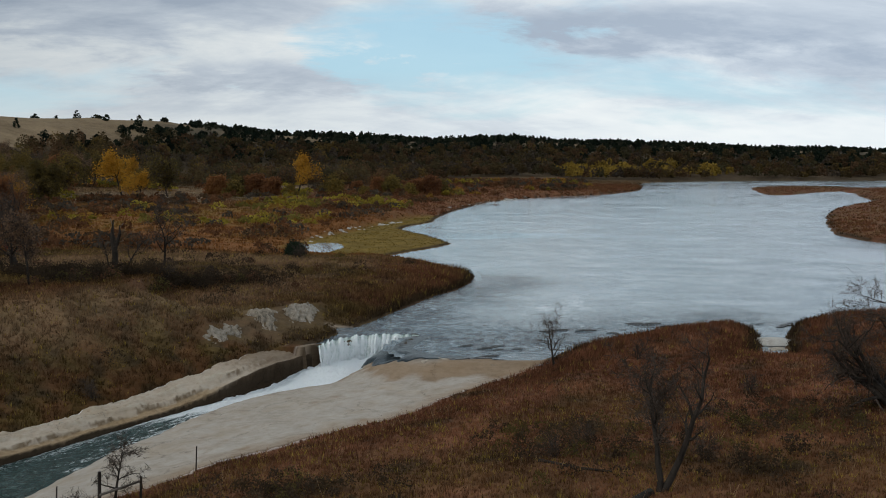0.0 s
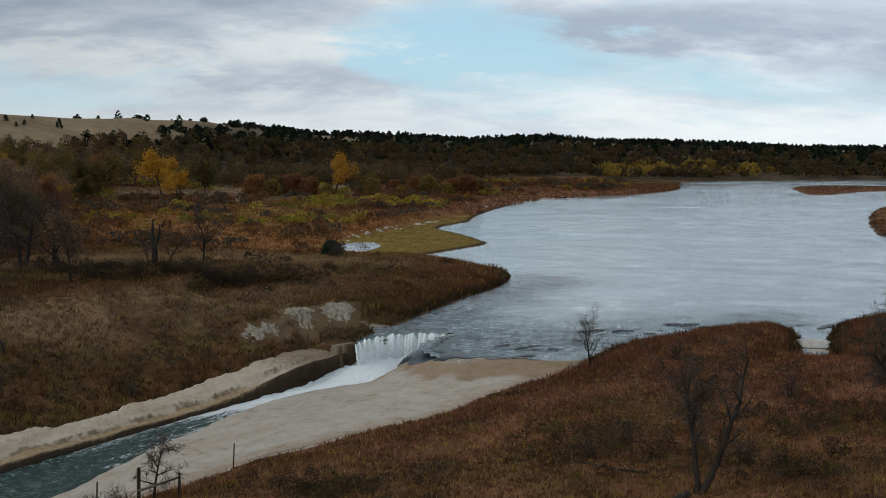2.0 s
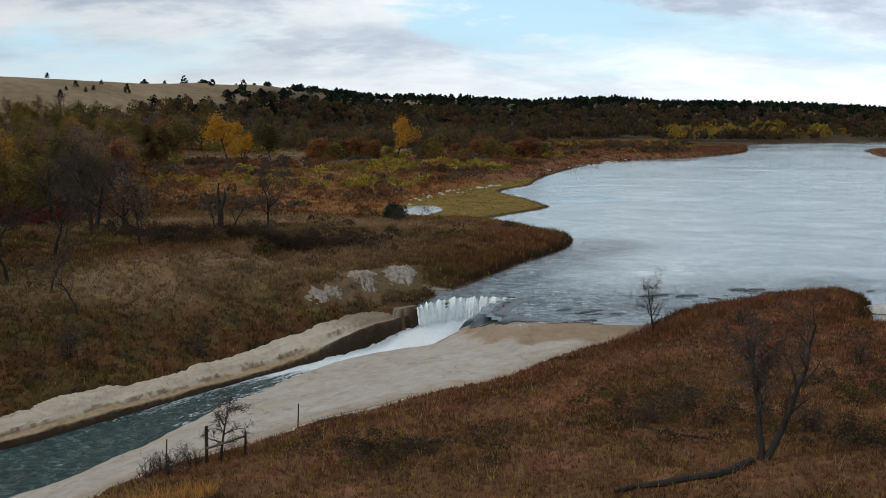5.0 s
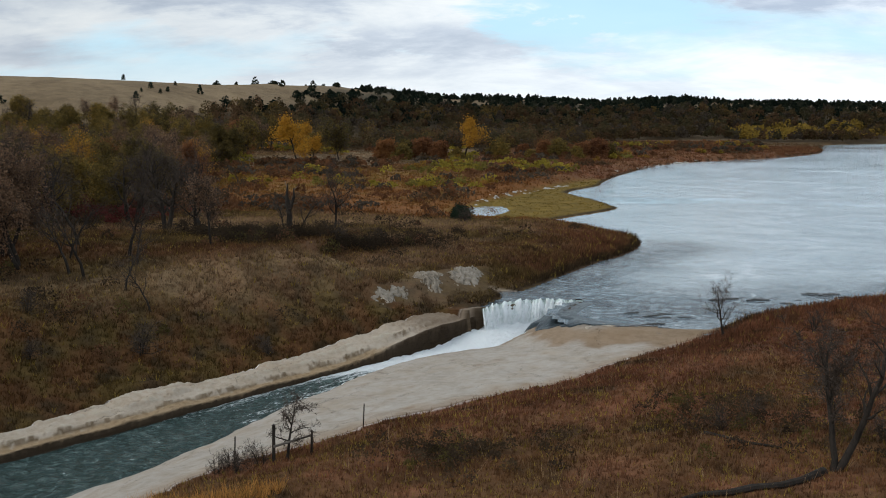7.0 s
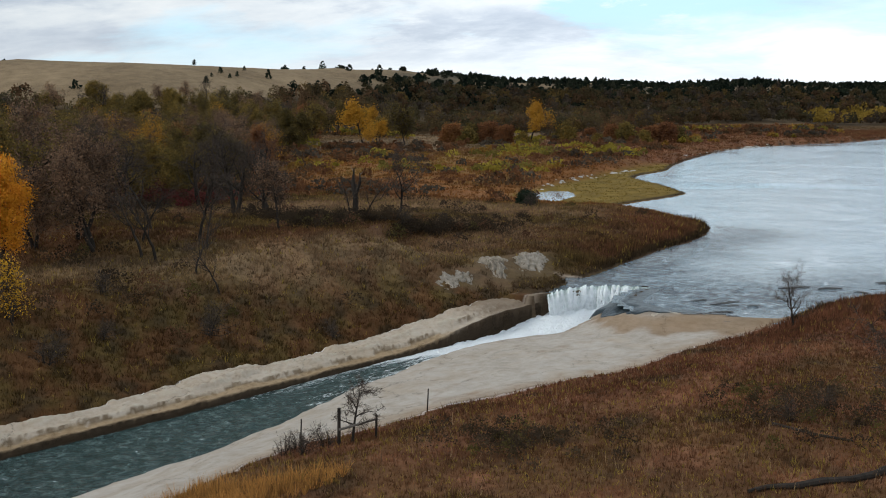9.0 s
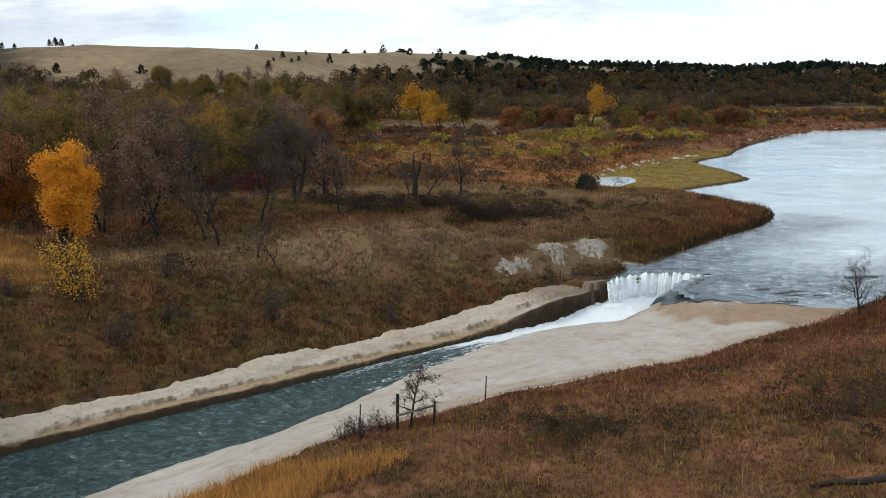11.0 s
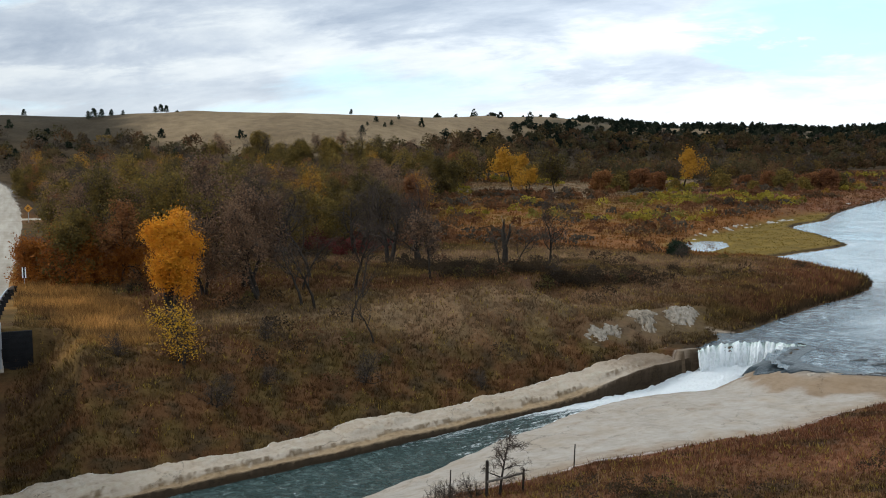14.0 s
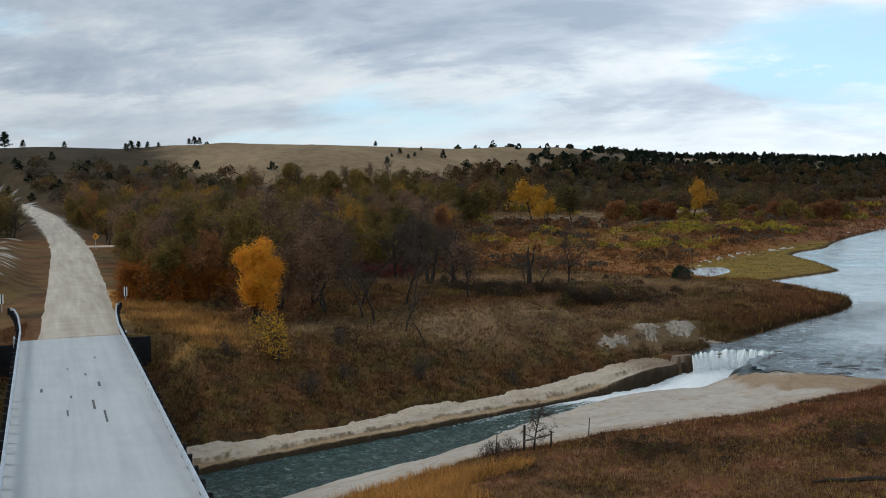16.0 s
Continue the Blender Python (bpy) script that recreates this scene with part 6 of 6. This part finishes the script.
q, k = sow(rng, 5200, -12, 30, 30, 62, True)
ok = k["east"] & (k["dg"] > 1.0) & (rng.random(len(q)) < np.clip(0.35 + 0.9 * wave_noise(q, 7, 186), 0.05, 1))
q, k = kept(q, k, ok)
stalk = np.where((rng.random(len(q)) < 0.4)[:, None], np.array((0.24, 0.155, 0.085))[None], np.array((0.075, 0.043, 0.026))[None])
tufts("weed_stalks", "thin dry weed stalks standing above the rust-red grass", q, k, rng.uniform(0.35, 0.8, len(q)), np.full(len(q), 0.022), 3, 187, tint=stalk)


# ---- the bridge and road ----
def box(bm, corners):
    """A solid from its four lower and four upper corners, in turn."""
    v = [bm.verts.new(c) for c in corners]
    for f in ((3, 2, 1, 0), (4, 5, 6, 7), (0, 1, 5, 4), (1, 2, 6, 5), (2, 3, 7, 6), (3, 0, 4, 7)):
        bm.faces.new([v[i] for i in f])


def on_bridge(s, w, z):
    p = bridge_near + bridge_way * s + bridge_east * w
    return (p[0], p[1], z)


def slab(bm, s0, s1, w0, w1, z0, z1):
    box(bm, [on_bridge(s, w, z) for z in (z0, z1) for s, w in ((s0, w0), (s1, w0), (s1, w1), (s0, w1))][:4] + [on_bridge(s, w, z1) for s, w in ((s0, w0), (s1, w0), (s1, w1), (s0, w1))])


SPAN = BRIDGE_LENGTH
bridge = tagged(new("bridge"), "pale concrete road bridge with steel guard rails over the channel", "bridge")
bm = bmesh.new()
slab(bm, 0, SPAN, -4.15, 4.15, ROAD_LEVEL - 0.30, ROAD_LEVEL)
bmesh.ops.bevel(bm, geom=bm.edges[:], offset=0.03, segments=1, affect="EDGES")
part("deck", bm, CONCRETE, bridge)
for w in (-3.0, -1.0, 1.0, 3.0):
    bm = bmesh.new()
    slab(bm, 0.3, SPAN - 0.3, w - 0.15, w + 0.15, ROAD_LEVEL - 0.40, ROAD_LEVEL - 0.30)
    slab(bm, 0.3, SPAN - 0.3, w - 0.05, w + 0.05, ROAD_LEVEL - 1.2, ROAD_LEVEL - 0.40)
    slab(bm, 0.3, SPAN - 0.3, w - 0.15, w + 0.15, ROAD_LEVEL - 1.3, ROAD_LEVEL - 1.2)
    part("girder", bm, BLACK, bridge, "dark steel girder under the deck")
for s0 in (-0.6, SPAN - 0.2):
    bm = bmesh.new()
    slab(bm, s0, s0 + 0.8, -4.4, 4.4, ROAD_LEVEL - 4.5, ROAD_LEVEL - 0.32)
    part("abutment", bm, CONCRETE, bridge)
    for w in (-1, 1):
        bm = bmesh.new()
        a, b = sorted((4.45 * w, 6.4 * w))
        slab(bm, s0 + 0.12, s0 + 0.26, a, b, ROAD_LEVEL - 3.2, ROAD_LEVEL - 0.3)
        wing = part("wing_wall", bm, BLACK, bridge, "black plank wing wall")
        for n in range(7):
            bm = bmesh.new()
            slab(bm, s0 + 0.05 - 0.015 * (n % 2), s0 + 0.33 + 0.015 * (n % 2), a, b, ROAD_LEVEL - 3.2 + 0.42 * n, ROAD_LEVEL - 3.2 + 0.42 * n + 0.40)
            part("plank", bm, BLACK, wing)
        bm = bmesh.new()
        a, b = sorted((4.20 * w, 4.44 * w))
        slab(bm, s0 - 0.1, s0 + 0.5, a, b, ROAD_LEVEL - 1.4, ROAD_LEVEL + 0.35)
        part("end_post", bm, CONCRETE, bridge, "white concrete end post")
for n, (s, w, ls, lw) in enumerate(((30.5, 1.2, 1.5, 0.16), (34.5, 0.5, 0.7, 0.14), (30.0, -2.3, 1.0, 0.16), (24.0, 0.6, 2.6, 0.14), (22.8, -0.9, 1.6, 0.10), (37.0, -0.6, 0.6, 0.1), (27.5, -0.6, 0.8, 0.1), (20.6, 1.1, 3.0, 0.12), (41.0, 1.4, 0.6, 0.1))):
    bm = bmesh.new()
    slab(bm, s, s + ls, w - lw / 2, w + lw / 2, ROAD_LEVEL + 0.002, ROAD_LEVEL + 0.006)
    part("tar_mark", bm, TAR, bridge, "dark tar mark on the deck")


def guard_rail(side):
    """A folded steel rail on posts, flared away from the road at its far end."""
    rail = tagged(new("guard_rail"), "galvanised folded steel guard rail on black posts", "guard rail", "bridge guard rails")
    line = [(s, 3.9 + 0.04 * max(0, s - SPAN - 2) + 0.0045 * max(0, s - SPAN - 8) ** 2) for s in np.arange(-8, SPAN + 19.5, 1.0)]
    prof = [(-0.02, -0.16), (0.05, -0.12), (0.05, -0.05), (-0.02, 0.0), (0.05, 0.05), (0.05, 0.12), (-0.02, 0.16), (-0.09, 0.15), (-0.09, -0.15)]
    vs = []
    for s, w in line:
        top = ROAD_LEVEL + 0.55 - 0.25 * step01(SPAN + 15, SPAN + 19.5, s)
        vs += [on_bridge(s, side * (w - dx), float(top) + dz) for dx, dz in prof]
    m = len(prof)
    faces = [[i * m + j, i * m + (j + 1) % m, (i + 1) * m + (j + 1) % m, (i + 1) * m + j] for i in range(len(line) - 1) for j in range(m)]
    child("beam", mesh_of("beam", vs, faces, STEEL), rail)
    for s, w in line[::2]:
        g = ROAD_LEVEL - 0.28 if -0.2 < s < SPAN + 0.2 else float(Lie.z(*on_bridge(s, side * (w + 0.2), 0)[:2])[0]) - 0.4
        bm = bmesh.new()
        a, b = sorted((side * (w + 0.10), side * (w + 0.34)))
        slab(bm, s - 0.1, s + 0.1, a, b, g, ROAD_LEVEL + 0.66 - (0.25 if s > SPAN + 15 else 0))
        part("rail_post", bm, BLACK, rail)
    return rail


guard_rail(1)
guard_rail(-1)


def road_strip(name, label, line, half, lift):
    """A gravel running surface with a slight crown and ragged edges."""
    t = np.gradient(line, axis=0)
    t /= np.linalg.norm(t, axis=1)[:, None]
    nrm = np.column_stack([t[:, 1], -t[:, 0]])
    cols = np.linspace(-1, 1, 9)
    d = np.concatenate([[0], np.cumsum(np.linalg.norm(np.diff(line, axis=0), axis=1))])
    vs = []
    for c in cols:
        edge = 1 + (0.09 * wave_noise(np.column_stack([d, np.full(len(d), c)]), 12, 81, 3) if abs(c) == 1 else 0)
        p = line + nrm * (half * c * edge)[:, None] if abs(c) == 1 else line + nrm * half * c
        vs.append(np.column_stack([p, Lie.z(p[:, 0], p[:, 1]) + lift * (1 - abs(c) ** 4 * 1.4)]))
    n = len(line)
    i = (np.arange(len(cols) - 1)[:, None] * n + np.arange(n - 1)[None]).ravel()
    me = mesh_of(name, np.concatenate(vs), np.stack([i, i + 1, i + n + 1, i + n], 1), GRAVEL, True)
    return tagged(new(name, me), label, "road", kind="structure")


fine = np.column_stack([np.interp(np.linspace(0, 1, 260), np.linspace(0, 1, len(road_line)), road_line[:, k]) for k in (0, 1)])
road_strip("road", "pale limestone gravel road", fine, 3.7, 0.12)
road_strip("side_road", "pale gravel side track", SIDE_ROAD, 2.3, 0.10)
road_strip("near_road", "pale gravel road at the near end of the bridge", NEAR_ROAD, 3.6, 0.12)


def marker(side):
    m = tagged(new("bridge_marker"), "striped black and white marker panel at the rail end", "road sign", "bridge markers")
    s, w = SPAN + 21.5, side * 6.0
    x, y, _ = on_bridge(s, w, 0)
    g = float(Lie.z(x, y)[0])
    bm = bmesh.new()
    slab(bm, s - 0.03, s + 0.03, w - 0.03, w + 0.03, g - 0.3, g + 1.75)
    part("post", bm, STEEL, m)
    bm = bmesh.new()
    slab(bm, s - 0.05, s - 0.032, w - 0.17, w + 0.17, g + 0.85, g + 1.8)
    part("panel", bm, BLACK, m)
    for dw in (-0.12, 0.12):
        bm = bmesh.new()
        slab(bm, s - 0.056, s - 0.051, w + dw - 0.055, w + dw + 0.055, g + 0.85, g + 1.8)
        part("stripe", bm, WHITE, m, "white stripe")


marker(1)
marker(-1)

sign = tagged(new("warning_sign"), "amber diamond warning sign beside the gravel road", "road sign")
sp = on_ground(-122.3, 123.4)
bm = bmesh.new()
bmesh.ops.create_cone(bm, cap_ends=True, segments=8, radius1=0.05, radius2=0.05, depth=2.6, matrix=Matrix.Translation(sp + Vector((0, 0, 1.2))))
part("post", bm, STEEL, sign)
face_to = Vector((0.69, -0.72, 0))
turn_sign = Matrix.Translation(sp + Vector((0, 0, 2.35)) + face_to * 0.09) @ face_to.to_track_quat("Y", "Z").to_matrix().to_4x4()
bm = bmesh.new()
bmesh.ops.create_cube(bm, size=1, matrix=turn_sign @ pose(0, 0, 0, 0, 45, 0) @ Matrix.Diagonal((0.95, 0.02, 0.95, 1)))
part("plate", bm, AMBER, sign)
for zz, ww in ((0.16, 0.34), (0.0, 0.5), (-0.16, 0.3)):
    bm = bmesh.new()
    bmesh.ops.create_cube(bm, size=1, matrix=turn_sign @ Matrix.Translation((0, 0.013, zz)) @ Matrix.Diagonal((ww, 0.006, 0.08, 1)))
    part("symbol_bar", bm, BLACK, sign, "black bar of the symbol")


# ---- fence, logs, stones ----
def rod(bm, a, b, r0, r1, sides=8):
    v, f = tubes([(np.array(a, float), np.array(b, float), r0, r1, 0)], sides)
    vv = [bm.verts.new(x) for x in v]
    for q4 in f:
        bm.faces.new([vv[i] for i in q4])
    bm.faces.new([vv[2 * k] for k in range(sides)][::-1])
    bm.faces.new([vv[2 * k + 1] for k in range(sides)])


pa, pb = on_ground(-14.0, 39.6, 0.4), on_ground(-12.55, 40.4, 0.4)
fence = tagged(new("fence_remnant"), "weathered wooden fence post pair with one crossbar", "fence")
for nm, at, tall, r in (("post", pa, 2.1, 0.085), ("post", pb, 1.5, 0.06)):
    bm = bmesh.new()
    rod(bm, at, at + Vector((0.04, 0, tall)), r, r * 0.85)
    part(nm, bm, BARK, fence)
bm = bmesh.new()
rod(bm, pa + Vector((0.05, -0.1, 1.15)), pb + Vector((0, -0.09, 1.32)), 0.06, 0.05)
part("crossbar", bm, PALE_BARK, fence)
for x, y, tall in ((-11.6, 45.9, 1.2), (-24.6, 36.6, 1.3), (-15.9, 39.9, 1.2), (13.3, 66.6, 1.0)):
    bm = bmesh.new()
    at = on_ground(x, y, 0.2)
    rod(bm, at, at + Vector((0.05, 0.03, tall + 0.2)), 0.035, 0.03, 6)
    ob = part("stake", bm, BARK)
    tagged(ob, "thin weathered wooden stake in the ground", "stake", "stakes")


def log_pile(name, label, pts, r, mat):
    """A crooked round limb, one skin from end to end."""
    bm = bmesh.new()
    line = [on_ground(*p, -r * 0.55) for p in pts]
    rings = []
    for j, p in enumerate(line):
        d = (line[min(j + 1, len(line) - 1)] - line[max(j - 1, 0)]).normalized()
        u = d.cross(Vector((0, 0, 1))).normalized()
        w = u.cross(d)
        rad = r * (1 - 0.6 * j / len(line)) * (1 + 0.15 * math.sin(5 * j))
        rings.append([bm.verts.new(p + (u * math.cos(t) + w * math.sin(t)) * rad) for t in np.arange(8) * math.pi / 4])
    for low_ring, top_ring in zip(rings[:-1], rings[1:]):
        for j in range(8):
            bm.faces.new((low_ring[j], low_ring[(j + 1) % 8], top_ring[(j + 1) % 8], top_ring[j]))
    bm.faces.new(rings[0][::-1])
    bm.faces.new(rings[-1])
    ob = part(name, bm, mat)
    return tagged(ob, label, "log")


log_pile("fallen_log", "dark fallen trunk in the rust-red grass", [(8.0, 36.8), (7.1, 35.7), (6.2, 34.9), (5.2, 34.5), (4.3, 33.9), (3.4, 33.7), (2.7, 33.2)], 0.17, BARK)
log_pile("fallen_limb", "dark fallen limb in the brush", [(4.2, 41.4), (5.6, 40.2), (7.0, 39.6)], 0.09, BARK)
log_pile("driftwood", "bleached driftwood limbs under the cottonwood", [(-71.5, 256.0), (-68.0, 255.0), (-66.0, 256.0)], 0.3, PALE_BARK)
log_pile("driftwood", "bleached driftwood limbs in the meadow", [(-77.0, 254.0), (-73.5, 253.0)], 0.25, PALE_BARK)
log_pile("broken_limb", "bleached broken limb below the orange cottonwood", [(-44.6, 58.6), (-43.6, 57.6), (-42.4, 57.2)], 0.12, PALE_BARK)


def stone(seed, size):
    rng = np.random.default_rng(seed)
    bm = bmesh.new()
    bmesh.ops.create_icosphere(bm, subdivisions=2, radius=1)
    for v in bm.verts:
        n = noise.noise(v.co * 1.3 + Vector((seed, 0, 0))) * 0.45 + noise.noise(v.co * 3.1 + Vector((0, seed, 0))) * 0.15
        v.co *= 1 + n
        v.co.x, v.co.y, v.co.z = v.co.x * size[0], v.co.y * size[1], v.co.z * size[2]
    return bm


rng = np.random.default_rng(91)
shapes = [part("stone", stone(s, (0.75, 0.6, 0.42)), PALE_ROCK) for s in (1, 2, 3)]
line = curve([(-22.8, 160), (-20.5, 172), (-16.5, 185), (-13.0, 198), (-8.5, 209)], 1.0)
far_line = curve([(2.0, 262), (8, 285), (15, 306), (24, 324), (34, 341)], 1.0)
count = 0
for ln, n, size in ((line, 40, 0.75), (far_line, 30, 1.0)):
    for s in rng.uniform(0, len(ln) - 1, n):
        p = ln[int(s)] + rng.normal(0, 0.5, 2)
        m = Matrix.Translation(on_ground(p[0], p[1], 0.05)) @ pose(0, 0, 0, 0, 0, rng.uniform(0, 360)) @ Matrix.Scale(size * rng.uniform(0.6, 1.3), 4)
        ob = shapes[count] if count < 3 else copy_thing(shapes[count % 3], m)
        if count < 3:
            ob.matrix_basis = m
        tagged(ob, "pale stone in the row along the shore", "stone", "shore stones")
        count += 1
def ledge_shape(seed):
    """A flat broken plate of rock with an angular outline and a stepped top."""
    rng = np.random.default_rng(seed)
    bm = bmesh.new()
    turn = np.sort(rng.uniform(0, 2 * np.pi, 11))
    far_ = rng.uniform(0.55, 1.15, 11)
    rings = []
    for shrink, z in ((1.06, -0.4), (1.0, 0.03), (0.93, 0.09), (0.62, 0.10), (0.52, 0.16)):
        rings.append([bm.verts.new((1.5 * shrink * f * math.cos(t) + 0.1 * z, 0.55 * shrink * f * math.sin(t), z + rng.uniform(-0.02, 0.02))) for t, f in zip(turn, far_)])
    for low_ring, top_ring in zip(rings[:-1], rings[1:]):
        for j in range(11):
            bm.faces.new((low_ring[j], low_ring[(j + 1) % 11], top_ring[(j + 1) % 11], top_ring[j]))
    bm.faces.new(rings[-1])
    return bm


ledges = [part("ledge", ledge_shape(s), WET) for s in (7, 8, 9)] + [part("ledge", ledge_shape(s), ROCK) for s in (10, 11)]
count = 0
for cx, cy, sx, sy, n, kinds_ in ((0.4, 71.0, 1.3, 0.35, 5, (3, 4, 0)), (2.6, 71.6, 1.2, 0.5, 4, (0, 1, 2)), (4.5, 75.0, 2.2, 1.4, 7, (0, 1, 2)), (12.5, 83.5, 2.6, 1.0, 9, (0, 1, 2)), (17.0, 87.5, 2.0, 0.7, 5, (0, 1, 2)), (29.0, 88.0, 0.8, 0.4, 3, (0, 1, 2)), (26.4, 77.5, 0.5, 2.2, 4, (3, 4, 4))):
    for _ in range(n):
        x, y = max(-0.9 + rng.random(), rng.normal(cx, sx)), rng.normal(cy, sy)
        m = Matrix.Translation((x, y, 0.0)) @ pose(0, 0, 0, 0, 0, rng.normal(20, 15)) @ Matrix.Scale(rng.uniform(0.45, 1.15), 4)
        which = count if count < 5 else int(rng.choice(kinds_))
        ob = ledges[which] if count < 5 else copy_thing(ledges[which], m)
        if count < 5:
            ob.matrix_basis = m
        tagged(ob, "dark wet rock ledge breaking the rapids" if which < 3 else "pale brown rock ledge at the edge of the rapids", "rock", "rapids ledges")
        count += 1
tagged(stand(part("slab", stone(12, (1.9, 1.3, 0.5)), PALE_ROCK), 26.3, 78.6, sink=-0.25), "pale rock slab in the side inlet", "rock")

blind = tagged(new("duck_blind"), "small dark wooden frame at the water's edge", "frame")
bp = on_ground(42.5, 92.3, 0.1)
for dx, dy in ((0, 0), (1.1, 0), (0, 0.9), (1.1, 0.9)):
    bm = bmesh.new()
    rod(bm, bp + Vector((dx, dy, 0)), bp + Vector((dx, dy, 3.0)), 0.07, 0.06)
    part("post", bm, BLACK, blind)
bm = bmesh.new()
bmesh.ops.create_cube(bm, size=1, matrix=Matrix.Translation(bp + Vector((0.55, 0.45, 2.3))) @ Matrix.Diagonal((1.3, 1.0, 0.5, 1)))
part("platform", bm, BLACK, blind)
